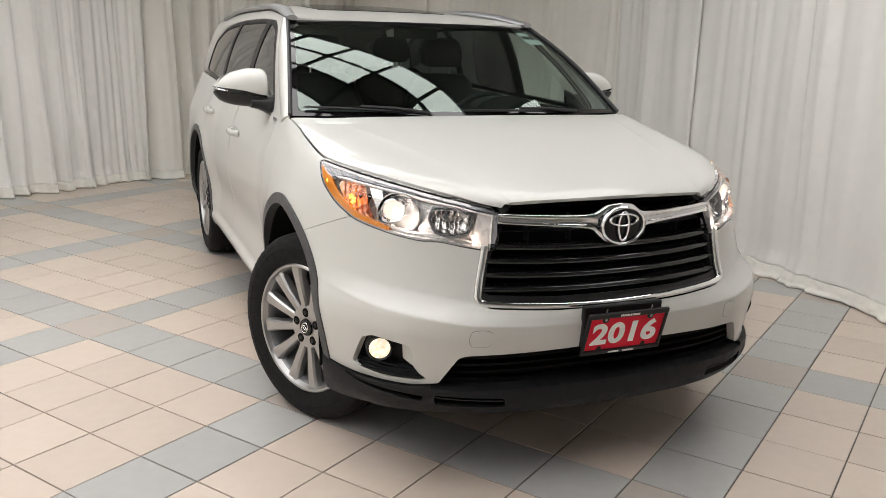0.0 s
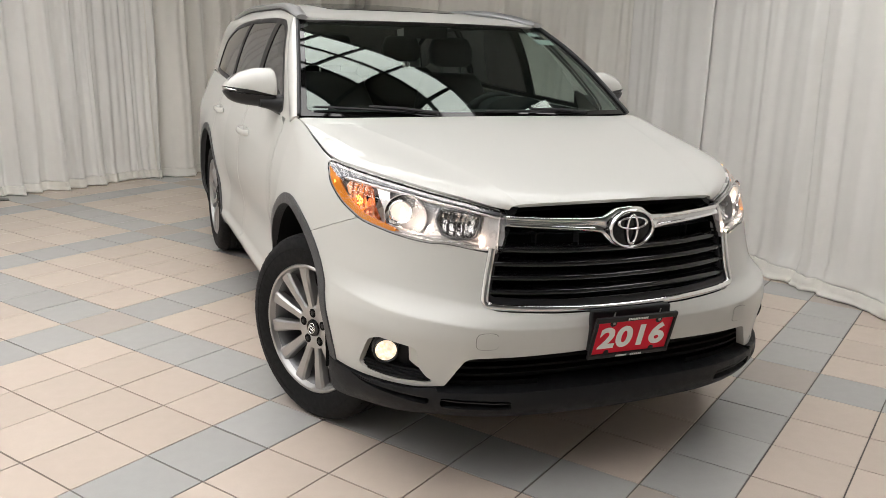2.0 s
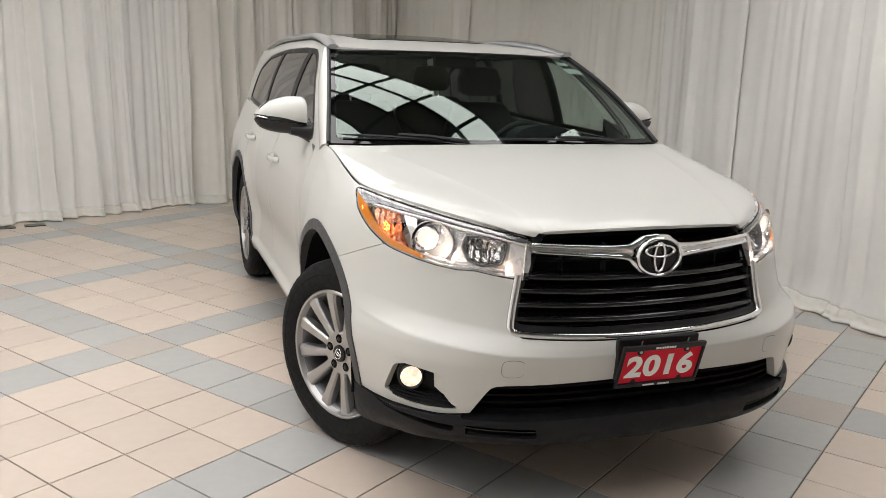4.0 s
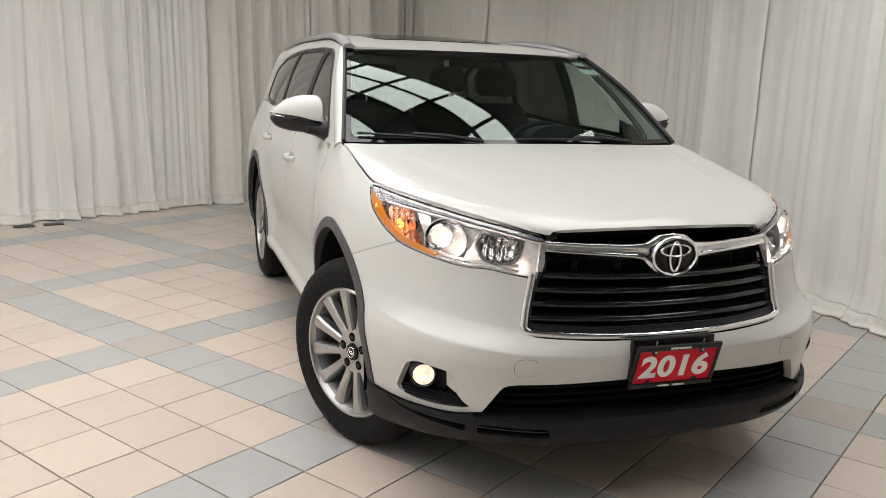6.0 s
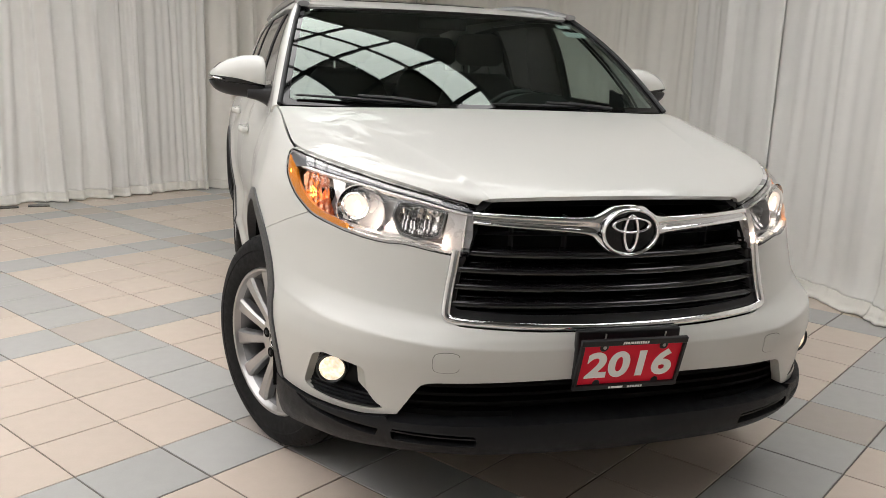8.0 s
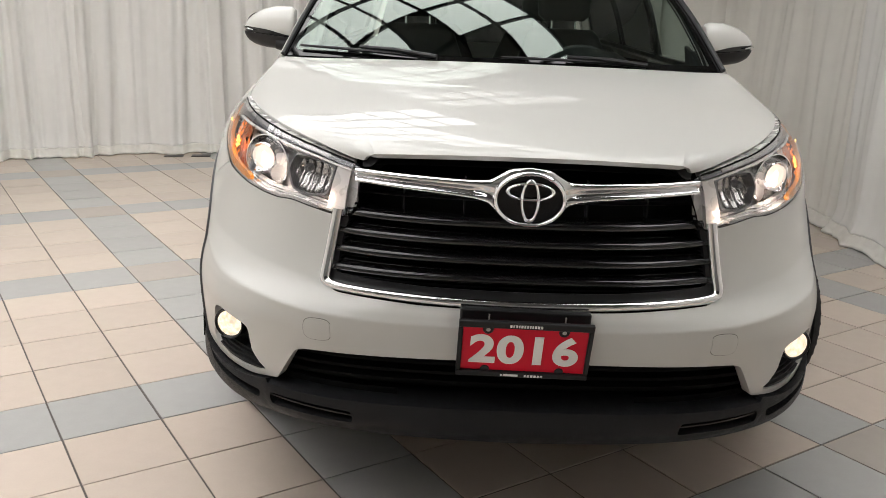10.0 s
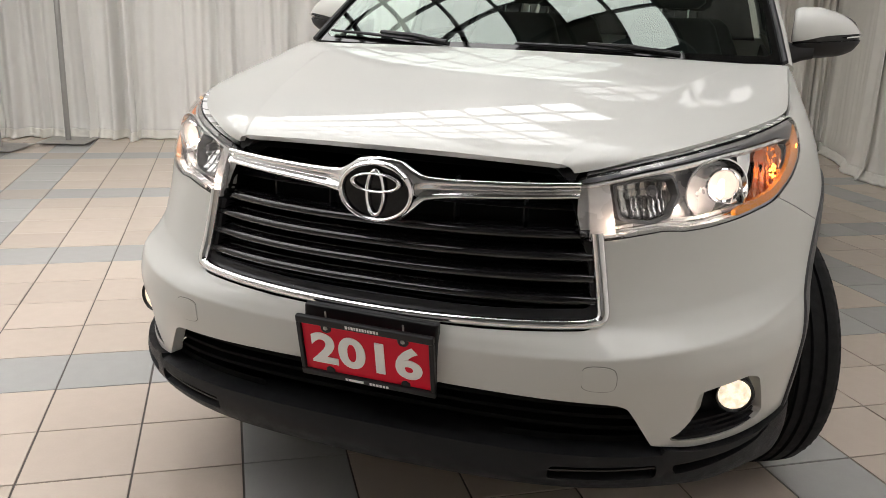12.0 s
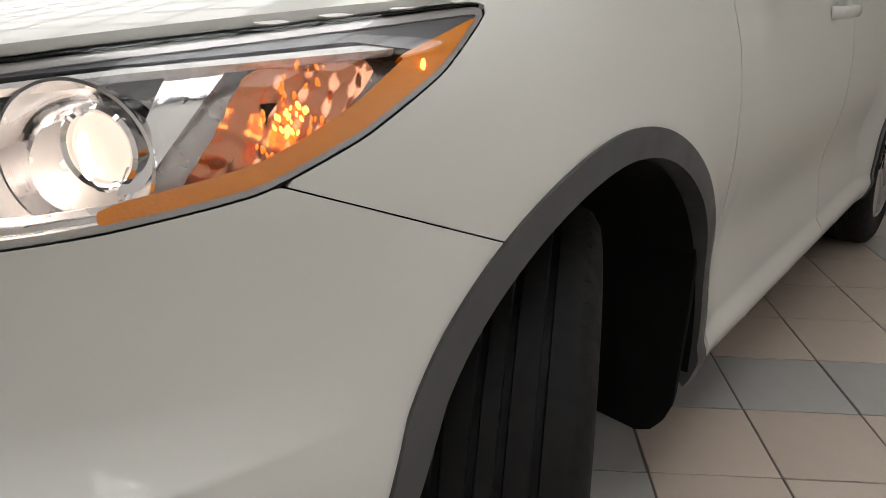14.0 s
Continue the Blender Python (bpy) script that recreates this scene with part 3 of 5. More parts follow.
INTAKE = rounded([(-0.66, 0.30), (-0.613, 0.395), (-0.562, 0.488), (-0.53, 0.498), (0.0, 0.506), (0.53, 0.498), (0.562, 0.488), (0.613, 0.395), (0.66, 0.30)], 2, 0.12)
# the fog lamp's opening, in q and z
FOG = rounded([(0.745, 0.405), (0.775, 0.418), (0.808, 0.450), (0.810, 0.518), (0.985, 0.535), (1.045, 0.518), (1.105, 0.418), (1.06, 0.400), (0.93, 0.391), (0.78, 0.397)], 2, 0.12)
white_foot = smooth_curve((0.0, 0.66, 0.85, 1.05, 1.25, 1.40, 1.7), (0.393, 0.393, 0.377, 0.376, 0.392, 0.42, 0.42))
skirt_foot = smooth_curve((0.0, 0.3, 0.7, 1.0, 1.3, 1.6), (0.270, 0.276, 0.281, 0.270, 0.266, 0.270))


def arch(y, z, yc):
    """The distance from a wheel arch's middle; below the hub its sides run straight down."""
    return np.hypot(y - yc, np.maximum(z - HUB, 0) / 1.055 + np.minimum(z - HUB, 0) * 0.25)


def seam_line(y, z):
    """Above zero over the joint between bumper and wing."""
    return z - (0.889 - (y - 0.457) * 0.40)


def belt(y):
    return 1.128 + 0.03 * (y - 1.5)


def bumper_keep(u, v, x, y, z):
    q = q_of(x, y)
    k = np.minimum(-inside(LAMP, q, z) - 0.0008, -inside(GRILLE, x, z) - 0.002)
    k = np.minimum(k, -inside(INTAKE, x, z))
    k = np.minimum(k, -inside(FOG, q, z) - 0.001)
    k = np.minimum(k, -seam_line(y, z) - 0.001)
    k = np.minimum(k, z - white_foot(q))
    k = np.minimum(k, arch(y, z, ARCH_F) - ARCH_OUT + 0.01)
    k = np.minimum(k, np.where(q > 1.0, 0.9 - z, lamp_top(q) - 0.02 - z))
    return np.minimum(k, 0.9 - y)


def fender_keep(u, v, x, y, z):
    q = q_of(x, y)
    k = np.minimum(-inside(LAMP, q, z) - 0.0008, seam_line(y, z) - 0.001)
    k = np.minimum(k, arch(y, z, ARCH_F) - ARCH_OUT + 0.01)
    k = np.minimum(k, lamp_top(q) + 0.004 - z)
    k = np.minimum(k, q - 1.12)
    door = 1.478 + np.maximum(0, z - 1.0) * 0.15
    return np.minimum(np.minimum(k, door - y), z - 0.33)


def side_keep(y_a, y_b, top=0.0, foot=0.33):
    def keep(u, v, x, y, z):
        k = np.minimum(np.minimum(y - y_a - np.maximum(0, z - 1.0) * 0.15, y_b - y), np.minimum(z - foot, belt(y) + top - z))
        for yc in (ARCH_F, ARCH_R):
            k = np.minimum(k, arch(y, z, yc) - ARCH_OUT + 0.01)
        return k
    return keep


def flare_keep(yc, a, b):
    def keep(u, v, x, y, z):
        r = arch(y, z, yc)
        return np.minimum(np.minimum(r - a, b - r), np.minimum(z - 0.30, 1.0 - np.abs(y - yc)))
    return keep


CAR_POSE = pose(0, 0.05, 0, 0, 0, 1.5) @ pose(0, -0.05, 0)
car = empty("car", "pearl white family SUV with lamps lit and front wheels turned", "car", CAR_POSE)

FRONT_S = np.concatenate((np.linspace(-L1 - 0.35, 0, 210), np.linspace(0, L1 + 0.35, 210)[1:]))
bumper = clip_panel("front_bumper", skin, FRONT_S, np.linspace(0.36, 0.93, 150), bumper_keep, PAINT, car, rim=0.03)
for sg, name in ((1, "front_wing"), (-1, "front_wing")):
    clip_panel(name, skin, sg * np.linspace(0.62, L1 + 1.2, 220), np.linspace(0.32, 1.19, 150), fender_keep, PAINT, car, rim=0.015)
    clip_panel("front_door", skin, sg * np.linspace(L1 + 0.3, L1 + 2.2, 100), np.linspace(0.30, 1.2, 90), side_keep(1.484, 2.46), PAINT, car, rim=0.015)
    clip_panel("rear_door", skin, sg * np.linspace(L1 + 1.2, L1 + 3.2, 120), np.linspace(0.30, 1.22, 90), side_keep(2.466, 3.42), PAINT, car, rim=0.015)
    clip_panel("rear_quarter_panel", skin, sg * np.linspace(L1 + 2.0, L2 + 0.6, 130), np.linspace(0.30, 1.22, 90), side_keep(3.426, 4.40, 0.0), PAINT, car, rim=0.015)
    clip_panel("sill", skin, sg * np.linspace(L1 + 0.2, L1 + 2.9, 100), np.linspace(0.22, 0.34, 14), side_keep(1.36, 3.28, -0.1, 0.23), PAINT, car, rim=0.02)
    for yc in (ARCH_F, ARCH_R):
        s_from, s_to = (L1 - 0.62, L1 + 0.95) if yc == ARCH_F else (L1 + 1.7, L2 + 0.6)
        clip_panel("arch_trim", skin, sg * np.linspace(s_from, s_to, 220), np.linspace(0.29, 0.90, 110), flare_keep(yc, ARCH_IN, ARCH_OUT), GREY_TRIM, car, rim=0.07, lift=0.006, label="dark grey plastic wheel arch trim")
tail_s = np.linspace(L2 + 0.2, L3, 60)
for side in (1, -1):
    clip_panel("tailgate", skin, side * tail_s, np.linspace(0.5, 1.2, 40), lambda u, v, x, y, z: np.minimum(y - 4.404, 1.18 - z), PAINT, car, rim=0.01)
    clip_panel("rear_bumper", skin, side * np.linspace(L2 - 0.3, L3, 60), np.linspace(0.25, 0.5, 20), lambda u, v, x, y, z: np.minimum(y - 4.1, 0.495 - z), GREY_TRIM, car, rim=0.01)


# the black lip below the bumper, with its slots
def lip_surface(u, v):
    """u as in skin; v from 0 at the foot of the lip to 1 at its upper edge."""
    p0 = skin(u, np.full_like(u, 0.39))
    q = q_of(p0[..., 0], p0[..., 1])
    foot, top = skirt_foot(q), np.where(np.abs(p0[..., 0]) < 0.63, 0.375, white_foot(q) - 0.002)
    z = foot + (top - foot) * v
    p = skin(u, np.full_like(u, 0.40))
    bulge = 0.020 * np.sin(np.clip(v, 0, 1) * math.pi * 0.55 + 0.5) - 0.03 * (1 - v) ** 3
    fade = np.clip((1.45 - q) / 0.4, 0, 1)
    nrm = np.stack([p[..., 0] * 0.9, p[..., 1] - 0.55, np.zeros_like(z)], -1)
    nrm = nrm / np.linalg.norm(nrm, axis=-1, keepdims=True)
    out = p + nrm * (bulge * fade)[..., None]
    out[..., 2] = z
    return out


SLOT_IN = rounded([(0.405, 0.312), (0.405, 0.347), (0.69, 0.356), (0.69, 0.321)], 2, 0.05)
SLOT_OUT = rounded([(0.745, 0.324), (0.735, 0.354), (0.98, 0.364), (1.14, 0.376), (1.05, 0.356)], 2, 0.10)


def lip_keep(u, v, x, y, z):
    q = np.abs(x) + 0.8 * (y - 0.02)
    k = np.minimum(-inside(SLOT_IN, q, z), -inside(SLOT_OUT, q, z))
    return np.minimum(np.minimum(k, arch(y, z, ARCH_F) - ARCH_IN), np.minimum(v, 1.0 - v) + 1e-4)


def lip_rib(u, v, x, y, z):
    q = np.abs(x) + 0.8 * (y - 0.02)
    line = 0.333 + (q - 0.4) * 0.045
    return np.minimum(0.0022 - np.abs(z - line), np.maximum(inside(SLOT_IN, q, z), inside(SLOT_OUT, q, z)) + 0.004)


for sg in (1, -1):
    for name, a, b in (("lip_rib", 0.0, 0.715), ("lip_rib", 0.715, 1.4)):
        clip_panel(name, lip_surface, sg * FRONT_S[FRONT_S >= 0], np.linspace(0.0, 1.0, 200), lambda u, v, x, y, z, a=a, b=b: np.minimum(lip_rib(u, v, x, y, z), np.minimum(np.abs(x) + 0.8 * (y - 0.02) - a, b - np.abs(x) - 0.8 * (y - 0.02))), SATIN_BLACK, car, rim=0.02, lift=-0.006)
clip_panel("front_lip", lip_surface, FRONT_S, np.linspace(0.0, 1.0, 36), lip_keep, BLACK_TRIM, car, rim=0.03, label="textured black plastic lip with slots")


def shelf_surface(u, v):
    """The top of the lip, running back into the intake, and behind the slots."""
    p = lip_surface(u, np.ones_like(u))
    p[..., 1] = p[..., 1] + v * 0.10
    p[..., 2] = p[..., 2] + 0.015 * v
    return p


clip_panel("lip_shelf", shelf_surface, np.linspace(-0.72, 0.72, 90), np.linspace(0, 1, 8), lambda u, v, x, y, z: 0.64 - np.abs(x), BLACK_TRIM, car, rim=0.0)


def behind(depth, shrink=1.0):
    def f(u, v):
        p = skin(u, v)
        p[..., 0] *= shrink
        p[..., 1] += depth
        return p
    return f


# black sheets behind every opening of the nose, standing in for its unlit depth
clip_panel("nose_backing", behind(0.10, 0.94), FRONT_S[::3], np.linspace(0.24, 0.98, 40), lambda u, v, x, y, z: np.minimum(0.62 - y, np.minimum(np.minimum(lamp_top(q_of(x, y)) - 0.02 - z, arch(y, z, ARCH_F) - 0.44), np.maximum(0.50 - np.abs(x), 0.62 - z))), VOID_BLACK, car, rim=0.0)
for sg in (1, -1):
    clip_panel("slot_backing", behind(0.034, 0.98), sg * np.linspace(0.25, L1, 80), np.linspace(0.29, 0.40, 16), lambda u, v, x, y, z: np.minimum(0.5 - y, np.abs(x) - 0.3), VOID_BLACK, car, rim=0.0)

# bonnet
HOOD_END = 1.20


def seam_curve(ys):
    """The joint where bonnet meets lamp and wing, at each y."""
    s = np.linspace(0.30, L1 + 0.6, 900)
    z = np.full_like(s, 1.0)
    for _ in range(40):
        p = skin(s, z)
        z = 0.5 * z + 0.5 * (lamp_top(q_of(p[:, 0], p[:, 1])) + 0.010)
    p = skin(s, z)
    k = np.argsort(p[:, 1])
    return np.stack([np.interp(ys, p[k, 1], p[k, 0]), ys, np.interp(ys, p[k, 1], p[k, 2])], -1)


def hood_mid(y):
    """The height of the bonnet's middle line: steep at the nose, then nearly level."""
    w = np.sqrt(np.maximum(y - 0.05, 0.0))
    return 0.9773 + 0.1741 * w - 0.1188 * w ** 2 + 0.2310 * w ** 3 - 0.1114 * w ** 4


def hood_fold(y):
    """The height of the crease on each side of the bonnet."""
    w = np.sqrt(np.maximum(y - 0.095, 0.0))
    return 0.9625 + 0.1778 * w - 0.0201 * w ** 2 + 0.0476 * w ** 3 - 0.0235 * w ** 4


def fold_x(y):
    return 0.372 + 0.285 * (y - 0.10)


def hood_surface(u, v):
    """u from -1 to 1 across, v from 0 at the nose to 1 at the windscreen."""
    side, a = np.sign(u) + (u == 0), np.abs(u)
    yc = 0.062 + (1.135 - 0.062) * v
    yk = 0.108 + (HOOD_END - 0.108) * v
    yb = 0.122 + (1.265 - 0.122) * v
    c = np.stack([np.zeros_like(yc), yc, hood_mid(yc)], -1)
    k = np.stack([fold_x(yk), yk, hood_fold(yk)], -1)
    b = seam_curve(yb.ravel()).reshape(yb.shape + (3,))
    t1 = np.clip(a / 0.6, 0, 1)[..., None]
    t2 = np.clip((a - 0.6) / 0.4, 0, 1)[..., None]
    inner = c + (k - c) * t1
    # the front edge and the middle bow gently
    inner[..., 1] = c[..., 1] + (k - c)[..., 1] * (t1[..., 0] ** 2)
    inner[..., 2] = c[..., 2] + (k - c)[..., 2] * (t1[..., 0] ** 2) + 0.004 * (1 - t1[..., 0] ** 2) * np.clip(v * 3, 0, 1)
    outer = k + (b - k) * t2
    drop = np.clip((k - b)[..., 2], 0.004, 1)
    outer[..., 2] += drop * (0.02 * t2[..., 0] + 1.85 * t2[..., 0] ** 2) * (1 - t2[..., 0])
    p = np.where((a > 0.6)[..., None], outer, inner)
    p[..., 0] *= side
    return p


hood_u = np.concatenate((np.linspace(-1, -0.62, 26), [-0.605, -0.6, -0.595], np.linspace(-0.58, 0.58, 59), [0.595, 0.6, 0.605], np.linspace(0.62, 1, 26)))
clip_panel("bonnet", hood_surface, hood_u, np.linspace(0, 1, 90) ** 1.25, lambda u, v, x, y, z: np.ones_like(x), PAINT, car, rim=0.014)


# cowl, windscreen, roof and the side glass
def screen_surface(u, v):
    """u from -1 to 1 across the windscreen, v from its foot to the roof."""
    x = u * (0.822 + (0.668 - 0.822) * v)
    y = (1.155 + 0.148 * u * u) * (1 - v) + (1.90 + 0.1116 * u * u) * v
    z = (1.160 - 0.004 * u * u) * (1 - v) + (1.566 - 0.004 * u * u) * v
    z = z + 0.030 * np.sin(math.pi * v)
    y = y - 0.010 * np.sin(math.pi * v)
    return np.stack([x, y, z], -1)


us, vs = np.linspace(-1, 1, 60), np.linspace(0, 1, 40)


def screen_edge(u, v, x, y, z):
    a = np.abs(u)
    return np.minimum(np.minimum((1 - a) * 0.74 - 0.030, (1 - v) * 0.85 - 0.040), v * 0.85 - 0.030)


windscreen = clip_panel("windscreen", screen_surface, us, vs, screen_edge, WINDSHIELD_GLASS, car, rim=0.0, label="tinted windscreen glass")
clip_panel("windscreen_border", screen_surface, np.linspace(-1, 1, 100), np.linspace(0, 1, 60), lambda u, v, x, y, z: -screen_edge(u, v, x, y, z), BORDER_BLACK, car, rim=0.012, label="black printed glass border")
windscreen.visible_shadow = False


def cowl_surface(u, v):
    x = u * 0.80
    y = 1.10 + 0.13 * u * u + 0.08 * v
    z = 1.148 - 0.012 * u * u + 0.008 * v
    return np.stack([x, y, z], -1)


clip_panel("cowl", cowl_surface, np.linspace(-1, 1, 30), np.linspace(0, 1, 5), lambda u, v, x, y, z: np.ones_like(x), SATIN_BLACK, car, rim=0.0)

house_x = smooth_curve((1.05, 1.12, 1.25, 1.40, 1.54, 1.595, 1.635, 1.70), (0.866, 0.848, 0.812, 0.763, 0.695, 0.650, 0.595, 0.45))
roof_edge = smooth_curve((1.8, 2.0, 2.3, 2.8, 3.5, 4.1, 4.4), (1.565, 1.574, 1.603, 1.625, 1.622, 1.59, 1.565))


def house(y, z):
    """The side of the cabin above the belt."""
    x = house_x(z) * (1 - 0.05 * np.clip((y - 2.9) / 1.5, 0, 1) ** 2)
    return np.stack([x, y, z], -1)


def house_side(sg):
    def f(u, v):
        p = house(u, v)
        p[..., 0] *= sg
        return p
    return f


def pillar_front(z):
    return 1.36 + (z - 1.12) * (2.08 - 1.36) / (1.58 - 1.12)


WINDOWS = rounded([(1.53, 1.145), (1.80, 1.350), (2.04, 1.505), (2.20, 1.548), (2.55, 1.562), (3.2, 1.556), (3.75, 1.52), (4.05, 1.44), (4.14, 1.235), (4.05, 1.222), (2.4, 1.168)], 2, 0.1)
PANES = ((1.4, 2.30), (2.40, 3.17), (3.24, 4.3))
for sg in (1, -1):
    ys, zs = np.linspace(1.3, 4.45, 230), np.linspace(1.10, 1.64, 70)
    clip_panel("cabin_side", house_side(sg), ys, zs, lambda u, v, x, y, z: np.minimum(np.minimum(-inside(WINDOWS, y, z) - 0.012, y - pillar_front(z)), np.minimum(roof_edge(y) - z, z - belt(y) - 0.003)), PAINT, car, rim=0.015)
    clip_panel("window_surround", house_side(sg), ys, zs, lambda u, v, x, y, z: np.minimum(inside(WINDOWS, y, z) + 0.013, np.maximum(0.012 - inside(WINDOWS, y, z), np.maximum(0.052 - np.abs(y - 2.35), 0.036 - np.abs(y - 3.205)))), SATIN_BLACK, car, rim=0.012, label="black window surround and pillars")
    for k, (a, b) in enumerate(PANES):
        pane = clip_panel("side_window", house_side(sg), ys, zs, lambda u, v, x, y, z, a=a, b=b: np.minimum(inside(WINDOWS, y, z) - 0.010, np.minimum(y - a, b - y)), FRONT_GLASS if k == 0 else PRIVACY_GLASS, car, rim=0.0, lift=-0.004)
        pane.visible_shadow = False

    def pillar(u, v, sg=sg):
        a = screen_surface(np.ones_like(v) * 1.0, v)
        z2 = 1.122 + v * (1.574 - 1.122)
        b = house(pillar_front(z2), z2)
        p = a + (b - a) * u[..., None]
        n = np.array([0.75, -0.45, 0.48])
        p = p + n * (0.016 * np.sin(math.pi * u))[..., None]
        p[..., 0] *= sg
        return p
    clip_panel("windscreen_pillar", pillar, np.linspace(0.02, 1, 14), np.linspace(0, 1, 40), lambda u, v, x, y, z: np.ones_like(x), PAINT, car, rim=0.01)
    bm = bmesh.new()
    tube(bm, [(sg * float(p[0]), float(p[1]) - 0.004, float(p[2]) + 0.004) for p in [screen_surface(np.array(1.0), np.array(v)) for v in np.linspace(0.0, 1.0, 20)]], 0.009, 8)
    part("pillar_moulding", bm, SATIN_BLACK, car, smooth=True)


def roof_surface(u, v):
    """u across from -1 to 1, v from the windscreen back."""
    ye = 2.005 + (4.35 - 2.005) * v
    yc = 1.90 + (4.45 - 1.90) * v
    ze = roof_edge(ye)
    xe = house(ye, ze)[..., 0]
    zc = 1.566 + (0.116 * np.sin(np.clip(v * 1.7, 0, 1) * math.pi / 2)) - 0.07 * np.clip(v - 0.6, 0, 1)
    a = np.abs(u)
    x = xe * u
    y = yc + (ye - yc) * u * u
    z = ze + (zc - ze) * (1 - a ** 3.4)
    return np.stack([x, y, z], -1)


SUNROOF = rounded([(-0.40, 2.45), (0.40, 2.45), (0.40, 3.2), (-0.40, 3.2)], 2, 0.08)
clip_panel("roof", roof_surface, np.linspace(-1, 1, 80), np.linspace(0, 1, 100), lambda u, v, x, y, z: -inside(SUNROOF, x, y), PAINT, car, rim=0.012)
clip_panel("sunroof", roof_surface, np.linspace(-1, 1, 80), np.linspace(0, 1, 100), lambda u, v, x, y, z: inside(SUNROOF, x, y) - 0.004, GLOSS_BLACK, car, rim=0.02, lift=0.004, label="dark glass sunroof panel")


def tail_glass(u, v):
    x = u * (0.74 - 0.12 * v)
    y = 4.52 - 0.12 * v - 0.10 * u * u
    z = 1.16 + 0.42 * v
    return np.stack([x, y, z], -1)


clip_panel("rear_window", tail_glass, np.linspace(-1, 1, 24), np.linspace(0, 1, 12), lambda u, v, x, y, z: np.ones_like(x), PRIVACY_GLASS, car, rim=0.0)

for sg in (1, -1):
    rail = []
    for t in np.linspace(0, 1, 40):
        y = 1.97 + 2.2 * t
        ze = float(roof_edge(y))
        rise = 0.018 * math.sin(math.pi * min(1, t * 3.2) / 2) * math.sin(math.pi * min(1, (1 - t) * 4) / 2)
        rail.append((sg * (float(house(np.array(y), np.array(ze))[0]) - 0.018), y, ze + 0.0 + rise))
    bm = bmesh.new()
    tube(bm, rail, lambda t: 0.020 + 0.010 * math.sin(math.pi * min(1, t * 5) / 2), 12, flat=(1.35, 0.62))
    part("roof_rail", bm, RAIL, car, "satin silver roof rail", smooth=True)
    bm = bmesh.new()
    tube(bm, [(sg * (abs(p[0]) + 0.02), p[1], p[2] - 0.02) for p in rail], 0.008, 6)
    part("roof_ditch", bm, SATIN_BLACK, car, smooth=True)


# ---- the car: nose --------------------------------------------------------------
# black sheet added under the bonnet to stop light leaking past the grille
clip_panel("bonnet_lining", lambda u, v: hood_surface(u, v) - np.array([0, -0.01, 0.035]), np.linspace(-0.97, 0.97, 40), np.linspace(0.01, 1, 30), lambda u, v, x, y, z: np.ones_like(x), VOID_BLACK, car, rim=0.0)


def on_skin(q, z, depth=0.0, side=1):
    """The place on the skin with that q and height, pushed back by depth."""
    s = np.linspace(0.2, L1 + 0.2, 1500)
    p = skin(s, np.full_like(s, z))
    qq = q_of(p[:, 0], p[:, 1])
    k = int(np.argmin(np.abs(qq - q)))
    return Vector((side * float(p[k, 0]), float(p[k, 1]) + depth, z))


def at_x(x, z, depth=0.0):
    s = np.linspace(0.0, L1, 1500)
    p = skin(s, np.full_like(s, z))
    return float(np.interp(abs(x), p[:, 0], p[:, 1])) + depth


grille = new("grille")
grille.parent = car
grille["label"] = "gloss black grille with chrome surround and bar"


def grille_half(z):
    return float(np.interp(z, (0.64, 0.672, 0.80, 0.86, 1.02), (0.462, 0.502, 0.480, 0.455, 0.39)))


def slat(z, height, depth, inset, name, mat, sag=0.0):
    """A blade across the grille that follows the curve of the nose."""
    xe = grille_half(z) - 0.022
    rings = []
    for x in np.linspace(-xe, xe, 41):
        zz = z - sag * (1 - (x / xe) ** 2)
        y = at_x(x, z, inset)
        h = height / 2
        rings.append([Vector((x, y + dy, zz + dz)) for dy, dz in
                      ((0.016, -h * 1.15), (0.006, -h * 0.95), (0.0018, -h * 0.70), (0.0002, -h * 0.35), (0.0006, 0.0), (0.0022, h * 0.30), (0.0050, h * 0.58), (0.0100, h * 0.85), (0.018, h * 1.05), (depth * 0.55, h * 1.2), (depth, h * 1.3), (depth, -h * 0.8), (depth * 0.5, -h * 1.05))])
    bm = bmesh.new()
    loft(bm, rings)
    return part(name, bm, mat, grille, smooth=True, angle=50)


for z in (0.838, 0.792, 0.746, 0.700):
    slat(z, 0.022, 0.055, 0.012, "slat", SLAT_BLACK, sag=0.006)
    for drop in (0.0175, 0.0275):
        slat(z - drop, 0.0035, 0.035, 0.026, "thin_slat", GLOSS_BLACK, sag=0.006)
for z in (0.884, 0.968):
    slat(z, 0.006, 0.03, 0.04, "thin_slat", SATIN_BLACK)
slat(0.672, 0.010, 0.03, 0.030, "thin_slat", SATIN_BLACK, sag=0.008)
for x in (-0.30, -0.15, 0.15, 0.30):
    bm = bmesh.new()
    box(bm, (x, at_x(x, 0.80, 0.075), 0.80), (0.004, 0.03, 0.27))
    part("upright", bm, SATIN_BLACK, grille)


def surround_path():
    """The line of the chrome: down one side of the grille, along its foot, and up the other side."""
    half = [(0.459, 0.846), (0.467, 0.80), (0.478, 0.74), (0.4865, 0.695), (0.4900, 0.675), (0.4840, 0.6635), (0.462, 0.6580), (0.36, 0.6525), (0.24, 0.6475), (0.12, 0.6440), (0.0, 0.6425)]
    pts = [(-x, z) for x, z in half] + [(x, z) for x, z in half[::-1][1:]]
